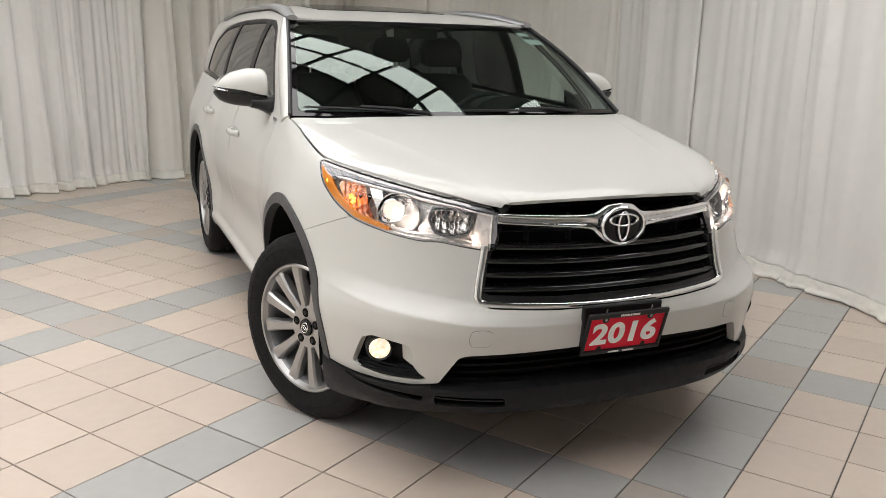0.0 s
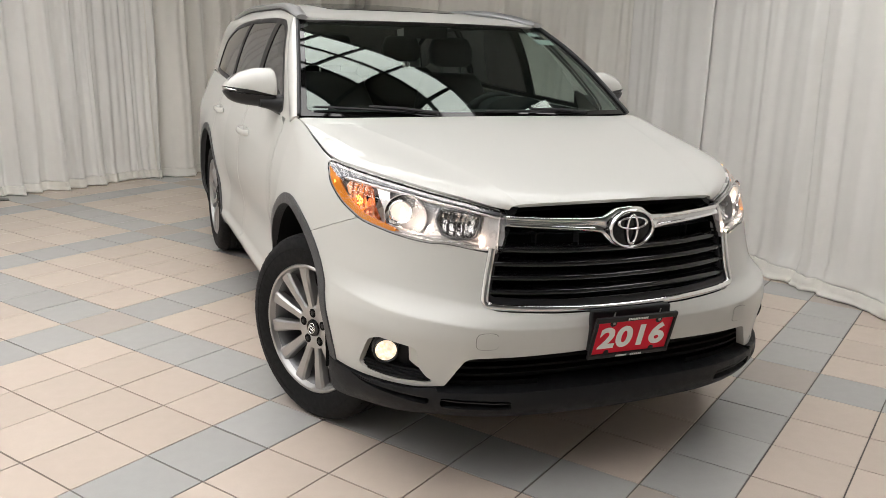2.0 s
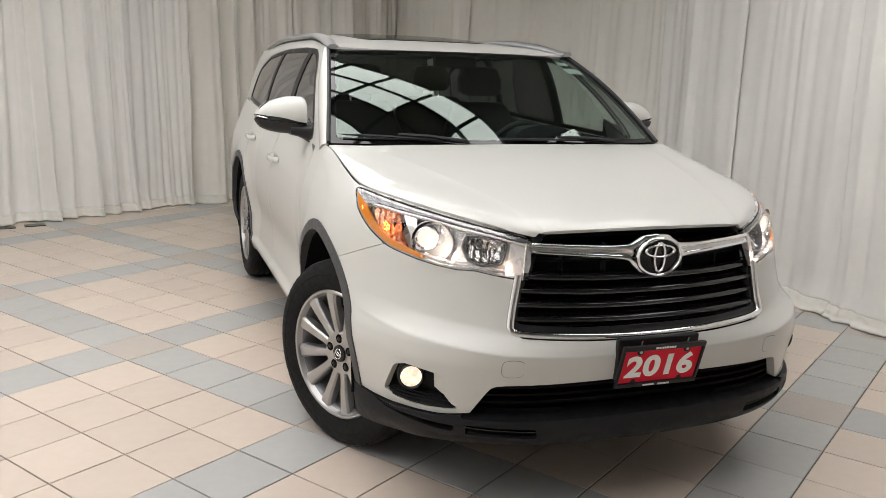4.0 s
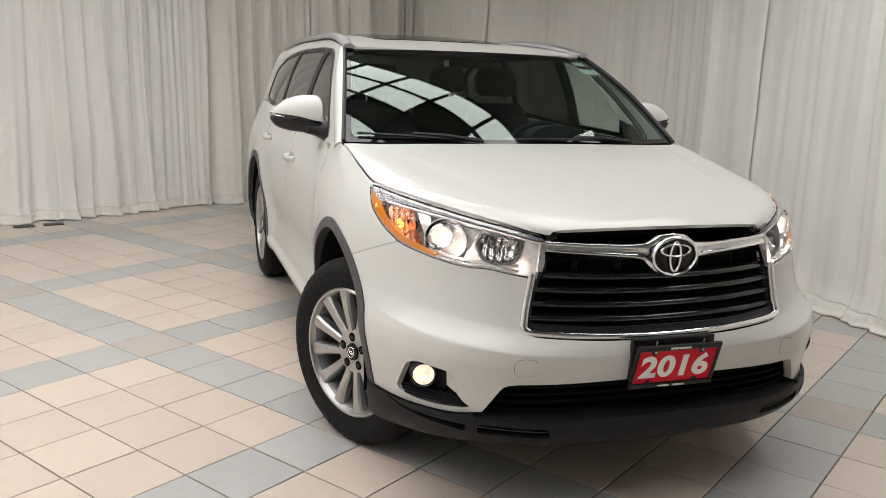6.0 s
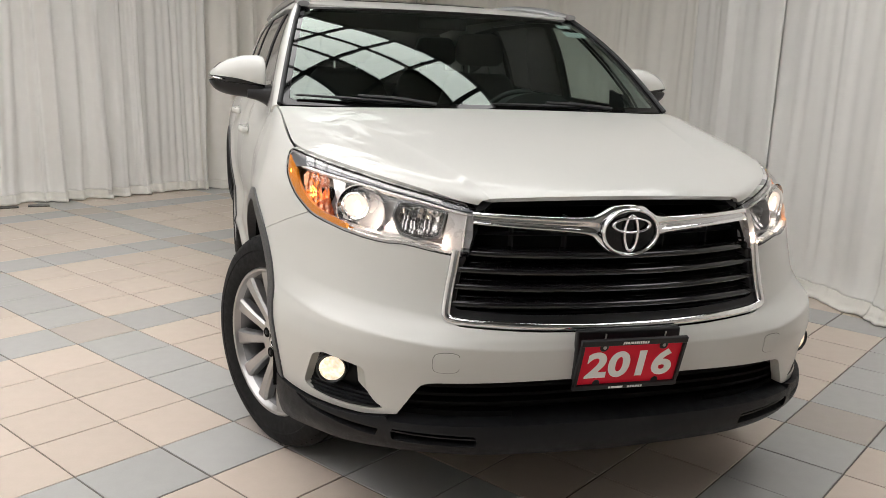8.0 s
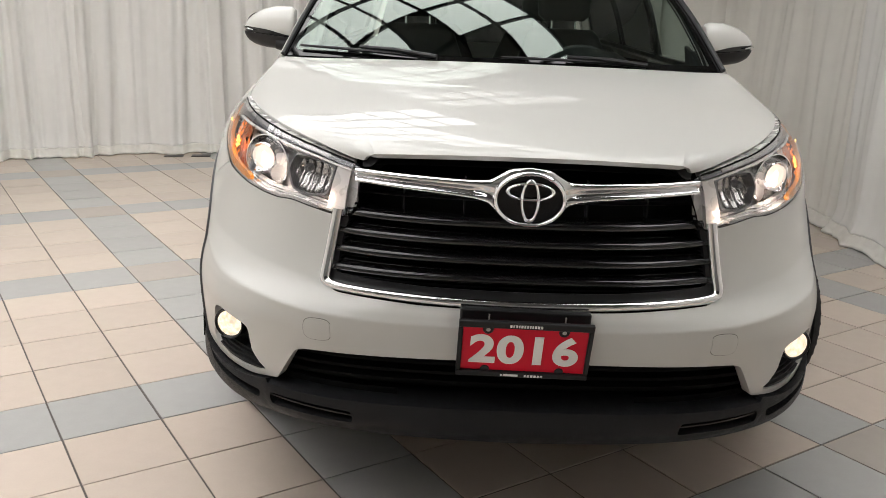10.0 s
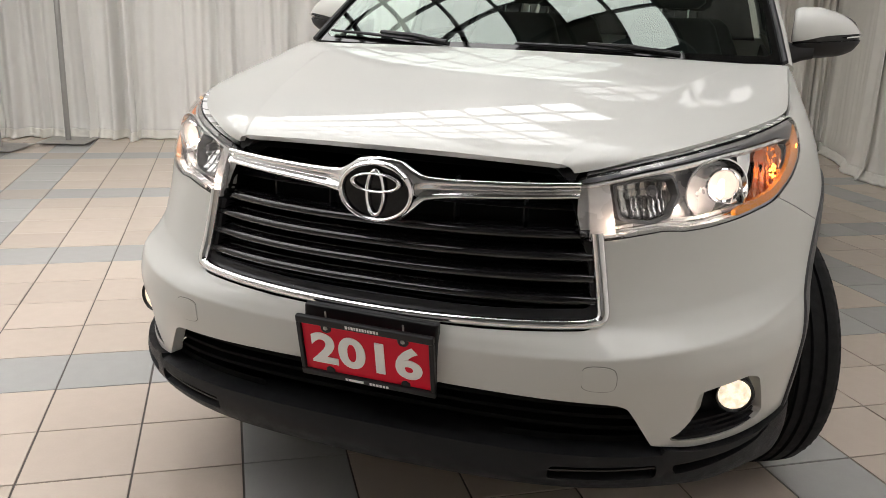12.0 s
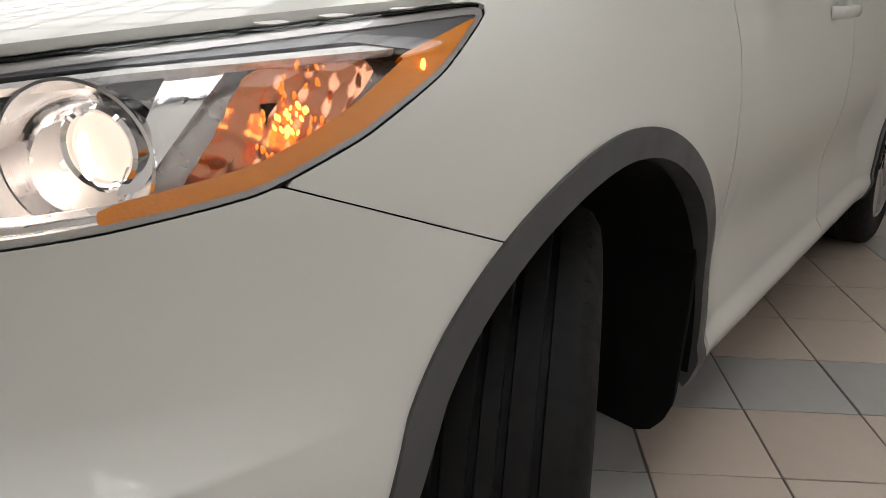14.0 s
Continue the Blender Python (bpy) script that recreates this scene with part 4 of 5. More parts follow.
    for _ in range(3):
        pts = [pts[0]] + [p for a, b in zip(pts, pts[1:]) for p in ((a[0] * 0.75 + b[0] * 0.25, a[1] * 0.75 + b[1] * 0.25), (a[0] * 0.25 + b[0] * 0.75, a[1] * 0.25 + b[1] * 0.75))] + [pts[-1]]
    return pts


path = surround_path()
rings = []
for k, (x, z) in enumerate(path):
    (xa, za), (xb, zb) = path[max(0, k - 1)], path[min(len(path) - 1, k + 1)]
    l = math.hypot(xb - xa, zb - za)
    nx, nz = -(zb - za) / l, (xb - xa) / l
    y = at_x(x, z, 0.004)
    side = min(1.0, abs(nx) * 1.3)
    half = 0.0110 + 0.003 * side
    rings.append([Vector((x + nx * half * math.cos(t), y - 0.014 * math.sin(t) ** 0.8, z + nz * half * math.cos(t))) for t in np.linspace(0.0, math.pi, 11)]
                 + [Vector((x - nx * half * 0.9, y + 0.02, z - nz * half * 0.9)), Vector((x + nx * half * 0.9, y + 0.02, z + nz * half * 0.9))])
bm = bmesh.new()
loft(bm, rings)
part("surround", bm, CHROME, grille, "chrome U-shaped surround", smooth=True, angle=60)
clip_panel("inner_frame", behind(0.016), np.linspace(-0.70, 0.70, 240), np.linspace(0.62, 0.99, 120), lambda u, v, x, y, z: np.minimum(inside(GRILLE, x, z) - 0.004, 0.036 - inside(GRILLE, x, z)) + np.minimum(0, 0.985 - z) + np.minimum(0, -0.008 - inside(LAMP, q_of(x, y), z)), SATIN_BLACK, grille, rim=0.04)

# the chrome bar with the oval badge
bar_top = smooth_curve((0.0, 0.045, 0.075, 0.10, 0.14, 0.26, 0.42), (0.976, 0.970, 0.953, 0.941, 0.939, 0.942, 0.948))
bar_low = smooth_curve((0.0, 0.045, 0.075, 0.10, 0.14, 0.26, 0.42), (0.833, 0.842, 0.864, 0.886, 0.894, 0.904, 0.914))
rings = []
for x in np.concatenate((np.linspace(-0.418, -0.11, 24), np.linspace(-0.105, 0.105, 43), np.linspace(0.11, 0.418, 24))):
    a, b = float(bar_top(abs(x))), float(bar_low(abs(x)))
    m_, h_ = (a + b) / 2, (a - b) / 2
    y = at_x(x, 0.92, 0.002) - 0.020 * math.exp(-(x / 0.09) ** 2)
    ring = []
    # a groove runs along the face, out of the swelling round the badge
    groove = 0.016 * min(1.0, max(0.0, (abs(x) - 0.06) / 0.06))
    for k in range(14):
        t = math.pi * (k / 13 - 0.5)
        ring.append(Vector((x, y - 0.014 * math.cos(t) ** 0.8 + groove * math.exp(-((math.sin(t) + 0.05) / 0.38) ** 2) + 0.003 * math.sin(2 * t), m_ + h_ * math.sin(t))))
    ring += [Vector((x, y + 0.02, a - 0.004)), Vector((x, y + 0.02, b + 0.004))]
    rings.append(ring)
bm = bmesh.new()
loft(bm, rings)
part("chrome_bar", bm, CHROME, grille, "chrome bar swelling round the badge", smooth=True, angle=60)


def oval_ring(bm, cx, cy, cz, rx, rz, wx, wz, depth=0.010, count=56):
    """An oval band of uneven width, rounded in front."""
    rings = []
    for k in range(count):
        a = 2 * math.pi * k / count
        c, s = math.cos(a), math.sin(a)
        ring = []
        for t in np.linspace(0, math.pi, 7):
            f = math.cos(t)
            ring.append(Vector((cx + c * (rx - wx / 2 + wx / 2 * f), cy - depth * math.sin(t), cz + s * (rz - wz / 2 + wz / 2 * f))))
        rings.append([bm.verts.new(v) for v in ring])
    for k in range(count):
        p, q = rings[k], rings[(k + 1) % count]
        for i in range(6):
            bm.faces.new((p[i], q[i], q[i + 1], p[i + 1]))
    return bm


badge = new("badge")
badge.parent = grille
badge["label"] = "oval chrome badge on a black disc"
badge_y = at_x(0, 0.905) - 0.034
bm = bmesh.new()
ring = [Vector((0.080 * math.cos(2 * math.pi * k / 48), 0, 0.059 * math.sin(2 * math.pi * k / 48))) for k in range(48)]
loft(bm, [[v + Vector((0, badge_y + 0.03, 0.904)) for v in ring], [v + Vector((0, badge_y + 0.004, 0.904)) for v in ring]])
part("badge_disc", bm, GLOSS_BLACK, badge)
bm = bmesh.new()
oval_ring(bm, 0, badge_y + 0.002, 0.904, 0.087, 0.0665, 0.012, 0.011)
part("badge_rim", bm, CHROME, badge, smooth=True)
for cx, cz, rx, rz, wx, wz in ((0, 0.9235, 0.0595, 0.0235, 0.012, 0.0085), (0, 0.902, 0.0240, 0.0530, 0.0095, 0.011)):
    bm = bmesh.new()
    oval_ring(bm, cx, badge_y + 0.001, cz, rx, rz, wx, wz, depth=0.009)
    part("badge_oval", bm, CHROME, badge, smooth=True)

# lower intake
intake = new("lower_intake")
intake.parent = car
for z, inset in ((0.476, 0.035), (0.450, 0.038), (0.424, 0.040)):
    bm = bmesh.new()
    xe = 0.60 - (z - 0.4) * 0.5
    loft(bm, [[Vector((x, at_x(x, 0.47, inset) + dy, z + dz)) for dy, dz in ((0, -0.004), (0, 0.004), (0.05, 0.008), (0.05, -0.002))] for x in np.linspace(-xe, xe, 33)])
    part("intake_blade", bm, VOID_BLACK, intake, smooth=True)

# tow-eye covers, each edged by a flat strip with the joint's shade in its colour
for sg in (1, -1):
    TOW = rounded([(sg * 0.463, 0.528), (sg * 0.463, 0.588), (sg * 0.537, 0.588), (sg * 0.537, 0.528)], 3, 0.2)
    clip_panel("tow_eye_cover", skin, sg * np.linspace(0.42, 0.60, 50), np.linspace(0.50, 0.62, 50), lambda u, v, x, y, z: inside(TOW, x, z) - 0.0018, PAINT, bumper, rim=0.004, lift=0.0022)
    clip_panel("tow_eye_joint", skin, sg * np.linspace(0.42, 0.60, 110), np.linspace(0.50, 0.62, 110), lambda u, v, x, y, z: np.minimum(inside(TOW, x, z) + 0.0002, 0.0018 - inside(TOW, x, z)), TOW_JOINT, bumper, rim=0.0, lift=0.0006)


# lamps
def lamp_region(extra=0.0):
    return lambda u, v, x, y, z: inside(LAMP, q_of(x, y), z) - extra


HIGH = rounded([(0.606, 0.868), (0.592, 0.940), (0.70, 0.956), (0.772, 0.955), (0.786, 0.915), (0.752, 0.872), (0.69, 0.860)], 2, 0.12)
TURN = rounded([(1.030, 0.884), (1.075, 0.935), (1.100, 0.985), (1.16, 1.003), (1.235, 1.006), (1.262, 0.985), (1.215, 0.938), (1.15, 0.902), (1.07, 0.880)], 2, 0.12)


def amber_keep(u, v, x, y, z):
    q = q_of(x, y)
    d = inside(LAMP, q, z)
    wide = np.interp(q, (0.95, 1.0, 1.2, 1.3, 1.42), (0.016, 0.024, 0.029, 0.039, 0.048))
    near = 0.0075
    return np.minimum(np.minimum(d - near, wide - d), np.minimum(q - 0.975, lamp_top(q) - np.interp(q, (1.0, 1.22, 1.34, 1.40, 1.43), (0.075, 0.060, 0.030, 0.016, 0.010)) - z))


def lamp_back(depth):
    def f(u, v):
        p = skin(u, v)
        p[..., 0] *= 1 - depth * 0.45
        p[..., 1] += depth
        return p
    return f


def forward(depth):
    """The wall of a bowl: from its back straight up to the skin."""
    return lambda co: Vector((co.x * (1 / (1 - depth * 0.45) - 1), -depth, 0))


def q_back(x, y, depth):
    return np.abs(x) / (1 - depth * 0.45) + 0.8 * (y - depth)


def facing(p, side, yaw=12, tilt=2):
    """A frame at p whose z axis points out of the lamp, ahead and a little outwards."""
    return Matrix.Translation(p) @ Euler((radians(90 + tilt), 0, radians(side * yaw))).to_matrix().to_4x4()


for sg in (1, -1):
    lamp = new("headlamp")
    lamp.parent = car
    lamp["label"] = "lit headlamp with clear lens and amber edge"
    us, vs = sg * np.linspace(0.45, L1 + 0.15, 260), np.linspace(0.812, 1.06, 104)
    lens = clip_panel("lens", skin, us, vs, lamp_region(0.002), LENS, lamp, rim=0.0, lift=0.001)
    lens.visible_shadow = False
    clip_panel("gasket", skin, us, vs, lambda u, v, x, y, z: np.minimum(inside(LAMP, q_of(x, y), z) + 0.0012, 0.0012 - inside(LAMP, q_of(x, y), z)), VOID_BLACK, lamp, rim=0.03, lift=-0.002)
    clip_panel("bowl", lamp_back(0.085), us[::2], vs, lambda u, v, x, y, z: np.minimum(inside(LAMP, q_back(x, y, 0.085), z) + 0.001, q_back(x, y, 0.085) - 0.525), LAMP_BODY, lamp, rim=forward(0.083))
    clip_panel("brow", skin, us, vs, lambda u, v, x, y, z: np.minimum(inside(LAMP, q_of(x, y), z) - 0.003, z - lamp_top(q_of(x, y)) + np.interp(q_of(x, y), (0.5, 0.9, 1.25, 1.4), (0.010, 0.012, 0.018, 0.045))), LAMP_GREY, lamp, rim=0.02, lift=-0.007, label="dark grey brow under the lens")
    clip_panel("chrome_line", skin, us, vs, lambda u, v, x, y, z: np.minimum(inside(LAMP, q_of(x, y), z) - 0.004, np.minimum(np.interp(q_of(x, y), (0.5, 1.0, 1.3), (0.0185, 0.0200, 0.028)) - (lamp_top(q_of(x, y)) - z), (lamp_top(q_of(x, y)) - z) - np.interp(q_of(x, y), (0.5, 1.0, 1.3), (0.0145, 0.0155, 0.022)))), LAMP_FIN, lamp, rim=0.012, lift=-0.009)
    clip_panel("lens_rim", skin, us, vs, lambda u, v, x, y, z: np.minimum(np.minimum(inside(LAMP, q_of(x, y), z) - 0.0010, 0.0085 - inside(LAMP, q_of(x, y), z)), q_of(x, y) - 0.62), LENS_RIM, lamp, rim=0.006, lift=-0.005, label="pale moulded rim of the lens")
    clip_panel("amber_edge", skin, us, vs, amber_keep, AMBER, lamp, rim=0.012, lift=-0.003, label="amber side reflector")
    for depth, near, far in ((0.012, 0.002, 0.0075), (0.024, 0.0075, 0.013), (0.036, 0.013, 0.019)):
        clip_panel("lower_step", lamp_back(depth), us, vs, lambda u, v, x, y, z, depth=depth, near=near, far=far: np.minimum(np.minimum(inside(LAMP, q_back(x, y, depth), z) - near, far - inside(LAMP, q_back(x, y, depth), z)), np.minimum(np.minimum(0.90 - z, q_back(x, y, depth) - 0.53), 1.0 - q_back(x, y, depth))), CHROME if depth == 0.024 else LAMP_BODY, lamp, rim=0.016)
    clip_panel("inner_fin", lamp_back(0.020), us, vs, lambda u, v, x, y, z: np.minimum(np.minimum(inside(LAMP, q_back(x, y, 0.020), z) - 0.001, 0.588 + (z - 0.90) * -0.12 - q_back(x, y, 0.020)), lamp_top(q_back(x, y, 0.02)) - 0.014 - z), LAMP_FIN, lamp, rim=0.008)
    bm = bmesh.new()
    loft(bm, [[on_skin(0.469 + (0.952 - z) * 0.27, z, d, sg) for z in np.linspace(0.826, 0.953, 8)] for d in (0.006, 0.10)], cap=False, closed=False)
    part("inner_wall", bm, VOID_BLACK, lamp)
    # main beam: a dark-lipped cup of stepped mirrors
    clip_panel("main_beam_frame", lamp_back(0.028), us, vs, lambda u, v, x, y, z: np.minimum(inside(HIGH, q_back(x, y, 0.028), z) + 0.004, 0.003 - inside(HIGH, q_back(x, y, 0.028), z)), LAMP_GREY, lamp, rim=0.03)

    def cup(u, v):
        p = skin(u, v)
        q = q_of(p[..., 0], p[..., 1])
        d = 0.034 + 0.040 * np.sqrt(np.clip(inside(HIGH, q, v) / 0.045, 0, 1)) + 0.005 * (np.floor((q - 0.55 + 0.15 * (v - 0.9)) / 0.017) % 2)
        p[..., 0] *= 1 - d * 0.45
        p[..., 1] += d
        return p
    clip_panel("main_beam_mirror", cup, us, vs, lambda u, v, x, y, z: inside(HIGH, q_of(skin(u, v)[..., 0], skin(u, v)[..., 1]), v) - 0.0005, BEAM_CUP, lamp, rim=0.0)
    c = on_skin(0.690, 0.922, 0.050, sg)
    bm = bmesh.new()
    spin(bm, [(0.0, 0.014), (0.007, 0.012), (0.010, 0.006), (0.011, -0.014), (0.0, -0.014)], 24, facing(c, sg, 14))
    part("main_beam_bulb", bm, LAMP_GREY, lamp, smooth=True)
    # dipped beam: projector lens in a ring, set off-centre in a wide bowl
    c = on_skin(0.922, 0.928, 0.060, sg)
    f = facing(c, sg, 20)
    bm = bmesh.new()
    spin(bm, [(0.033, 0.010), (0.037, 0.013), (0.0405, 0.010), (0.041, 0.0), (0.041, -0.03), (0.033, -0.02)], 56, f, closed=True)
    part("projector_ring", bm, CHROME, lamp, smooth=True)
    bm = bmesh.new()
    fb = facing(on_skin(0.890, 0.918, 0.066, sg), sg, 30)
    spin(bm, [(0.074, 0.012), (0.071, 0.013), (0.069, 0.006), (0.064, -0.010), (0.054, -0.026), (0.040, -0.034), (0.020, -0.036)], 64, fb)
    part("projector_bowl", bm, REFLECTOR, lamp, smooth=True)
    bm = bmesh.new()
    spin(bm, [(0.0, 0.018), (0.010, 0.0175), (0.019, 0.0155), (0.027, 0.010), (0.032, 0.003), (0.033, -0.004)], 48, f)
    part("projector_lens", bm, BULB_WARM, lamp, "glowing warm projector lens", smooth=True)
    bm = bmesh.new()
    spin(bm, [(0.0, 0.0005), (0.006, 0.0003), (0.013, -0.0015)], 32, f @ Matrix.Translation((-sg * 0.008, -0.006, 0.0185)) @ Matrix.Diagonal((0.7, 1.7, 1, 1)))
    part("lamp_core", bm, BULB_CORE, lamp, smooth=True)
    # a clear wall with ribs between the beam and the turn signal
    clip_panel("divider", lamp_back(0.030), us, vs, lambda u, v, x, y, z: np.minimum(np.minimum(inside(LAMP, q_back(x, y, 0.030), z) - 0.026, q_back(x, y, 0.030) - 0.992 - 0.5 * (z - 0.93)), 1.032 + 0.9 * (z - 0.93) - q_back(x, y, 0.030)), REFLECTOR, lamp, rim=0.02)
    # turn signal: a tall amber-lit cell of small stepped mirrors

    def cell(u, v):
        p = skin(u, v)
        q = q_of(p[..., 0], p[..., 1])
        d = 0.030 + 0.010 * np.sqrt(np.clip(inside(TURN, q, v) / 0.03, 0, 1)) + 0.0045 * np.abs((q - 0.3 * v) * 62 % 2 - 1) + 0.0035 * np.abs((v + 0.4 * q) * 75 % 2 - 1)
        p[..., 0] *= 1 - d * 0.45
        p[..., 1] += d
        return p
    clip_panel("turn_signal", cell, us, vs, lambda u, v, x, y, z: inside(TURN, q_of(skin(u, v)[..., 0], skin(u, v)[..., 1]), v), AMBER_LAMP, lamp, rim=0.0, label="amber-lit turn signal cell of small facets")
    # glints of the bulb in the facets, put in as glowing specks
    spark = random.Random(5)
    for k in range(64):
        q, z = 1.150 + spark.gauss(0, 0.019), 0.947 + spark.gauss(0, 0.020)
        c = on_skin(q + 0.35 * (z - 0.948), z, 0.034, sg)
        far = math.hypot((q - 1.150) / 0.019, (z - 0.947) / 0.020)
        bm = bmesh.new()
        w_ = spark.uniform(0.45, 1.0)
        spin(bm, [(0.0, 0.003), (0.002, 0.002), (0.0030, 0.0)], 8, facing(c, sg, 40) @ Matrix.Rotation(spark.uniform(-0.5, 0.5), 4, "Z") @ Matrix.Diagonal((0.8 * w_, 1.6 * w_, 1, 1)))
        part("amber_spark", bm, SPARK_AMBER if far < 1.0 else AMBER_GLINT, lamp, smooth=True)
    # one more glowing speck, on the side reflector
    c = on_skin(1.335, 0.992, 0.004, sg)
    bm = bmesh.new()
    spin(bm, [(0.0, 0.0035), (0.003, 0.002), (0.0042, 0.0)], 10, facing(c, sg, 62) @ Matrix.Diagonal((0.7, 1.6, 1, 1)))
    part("side_spark", bm, SPARK_AMBER, lamp, smooth=True)
    # the bulbs' own light inside the housing
    for q, z, depth, colour, power in ((0.855, 0.888, 0.030, (1.0, 0.80, 0.66), 0.34), (0.592, 0.862, 0.010, (1.0, 0.74, 0.58), 0.10), (1.150, 0.948, 0.012, (1.0, 0.42, 0.12), 0.015)):
        bulb = bpy.data.lights.new("bulb_light", "POINT")
        bulb.energy, bulb.color, bulb.shadow_soft_size = power, colour, 0.006
        ob = new("bulb_light", bulb)
        ob.parent = lamp
        ob.location = on_skin(q, z, depth, sg)

    # fog lamp in its recess
    fog = new("fog_lamp")
    fog.parent = car
    fog["label"] = "round lit fog lamp in a black recess"
    us2, vs2 = sg * np.linspace(0.60, 1.25, 160), np.linspace(0.37, 0.56, 80)
    clip_panel("fog_recess", lamp_back(0.065), us2, vs2, lambda u, v, x, y, z: inside(FOG, q_back(x, y, 0.065), z) + 0.001, BLACK_TRIM, fog, rim=forward(0.064))
    def scoop(u, v):
        """The painted inner wall that turns in towards the lamp."""
        p = skin(u, v)
        d = 0.034 * np.clip((q_of(p[..., 0], p[..., 1]) - 0.800) / 0.045, 0, 1)
        p[..., 0] *= 1 - d * 0.45
        p[..., 1] += d
        return p
    clip_panel("fog_scoop", scoop, us2, vs2, lambda u, v, x, y, z: np.minimum(np.minimum(inside(FOG, q_of(skin(u, v)[..., 0], skin(u, v)[..., 1]), v) + 0.001, 0.846 - q_of(skin(u, v)[..., 0], skin(u, v)[..., 1])), v - 0.446 - 0.25 * (q_of(skin(u, v)[..., 0], skin(u, v)[..., 1]) - 0.80)), PAINT, fog, rim=0.01, label="painted white wall of the recess")
    for k, z in enumerate((0.404, 0.412, 0.420, 0.428)):
        d = 0.004 + 0.009 * k
        clip_panel("fog_step", lamp_back(d), us2, vs2, lambda u, v, x, y, z, zz=z, d=d: np.minimum(inside(FOG, q_back(x, y, d), z) - 0.0015, np.minimum(zz - z, z - zz + 0.009)), BLACK_TRIM, fog, rim=0.02)
    c = on_skin(0.955, 0.484, 0.020, sg) - Vector((sg * 0.006, 0, 0))
    f = facing(c, sg, 14, 0)
    bm = bmesh.new()
    spin(bm, [(0.036, 0.006), (0.040, 0.010), (0.044, 0.006), (0.046, -0.03), (0.036, -0.01)], 48, f, closed=True)
    part("fog_ring", bm, SATIN_BLACK, fog, smooth=True)
    bm = bmesh.new()
    spin(bm, [(0.0, 0.010), (0.015, 0.0095), (0.028, 0.007), (0.037, 0.002), (0.038, -0.006)], 48, f)
    part("fog_glass", bm, FOG_GLOW, fog, "glowing warm fog lamp glass", smooth=True)

# ---- plate ------------------------------------------------------------------------
plate = empty("number_plate", "red show plate reading 2016 in a black frame on the bumper", "plate", CAR_POSE @ pose(0.004, -0.034, 0.550, 15.0, 1.0, 1.0))


def plate_box(bm, x0, x1, z0, z1, y0, y1, bevel=0.002):
    return box(bm, ((x0 + x1) / 2, (y0 + y1) / 2, (z0 + z1) / 2), (x1 - x0, y1 - y0, z1 - z0), bevel=bevel)


bm = bmesh.new()
plate_box(bm, -0.157, 0.157, -0.055, 0.090, 0.006, 0.028, 0.006)
bmesh.ops.transform(bm, matrix=Matrix.Translation((0, 0.008, 0)) @ Matrix.Rotation(radians(-13), 4, "X"), verts=bm.verts)
part("bracket", bm, SATIN_BLACK, plate)
bm = bmesh.new()
plate_box(bm, -0.150, 0.150, -0.074, 0.074, -0.002, 0.002)
part("plate_sheet", bm, RED_PLATE, plate, "glossy red sheet")
for x0, x1, z0, z1 in ((-0.160, 0.160, 0.062, 0.080), (-0.160, 0.160, -0.080, -0.064), (-0.160, -0.149, -0.064, 0.062), (0.149, 0.160, -0.064, 0.062)):
    bm = bmesh.new()
    plate_box(bm, x0, x1, z0, z1, -0.009, 0.004, 0.003)
    part("frame_bar", bm, SATIN_BLACK, plate)
for x in (-0.090, 0.090):
    bm = bmesh.new()
    spin(bm, [(0.0, 0.004), (0.004, 0.0035), (0.006, 0.0), (0.0, 0.0)], 16, Matrix.Translation((x, -0.004, 0.056)) @ Matrix.Rotation(radians(90), 4, "X"))
    part("screw", bm, STEEL, plate, smooth=True)
    bm = bmesh.new()
    spin(bm, [(0.0, 0.003), (0.011, 0.0025), (0.013, 0.0), (0.0, 0.0)], 20, Matrix.Translation((x, -0.0025, 0.055)) @ Matrix.Rotation(radians(90), 4, "X"))
    part("frame_lug", bm, SATIN_BLACK, plate, smooth=True)
    bm = bmesh.new()
    spin(bm, [(0.0, 0.003), (0.009, 0.0025), (0.011, 0.0), (0.0, 0.0)], 20, Matrix.Translation((x, -0.0025, -0.061)) @ Matrix.Rotation(radians(90), 4, "X"))
    part("frame_lug", bm, SATIN_BLACK, plate, smooth=True)
    bm = bmesh.new()
    plate_box(bm, x - 0.0016, x + 0.0016, 0.078, 0.094, 0.002, 0.005, 0.0)
    part("bracket_tab", bm, STEEL, plate)


def bars(parent, widths, x, z, h, y, gap=0.0022):
    """Plain bars in place of small print."""
    for w in widths:
        if w > 0:
            bm = bmesh.new()
            plate_box(bm, x, x + w, z - h / 2, z + h / 2, y - 0.0008, y, 0.0)
            part("print_bar", bm, WHITE_INK, parent)
        x += abs(w) + gap


bars(plate, (0.005, 0.004, 0.005, 0.003, 0.005, 0.004, 0.005, 0.003, 0.004, 0.005, 0.005, 0.005), -0.040, 0.071, 0.0075, -0.0092)
bars(plate, (0.005, 0.036), -0.052, -0.073, 0.006, -0.0092)
bars(plate, (0.005, 0.006, 0.006, 0.006, 0.005, 0.006), 0.006, -0.0735, 0.0065, -0.0092)
text = bpy.data.curves.new("year", "FONT")
text.body, text.size, text.align_x, text.align_y = "2016", 0.118, "CENTER", "CENTER"
text.offset, text.extrude, text.space_character = 0.0044, 0.0006, 1.06
holder = bpy.data.objects.new("year", text)
scene.collection.objects.link(holder)
bpy.context.view_layer.update()
year_mesh = bpy.data.meshes.new_from_object(holder.evaluated_get(bpy.context.evaluated_depsgraph_get()))
bpy.data.objects.remove(holder)
year_mesh.materials.clear()
year_mesh.materials.append(WHITE_INK)
year = new("lettering", year_mesh)
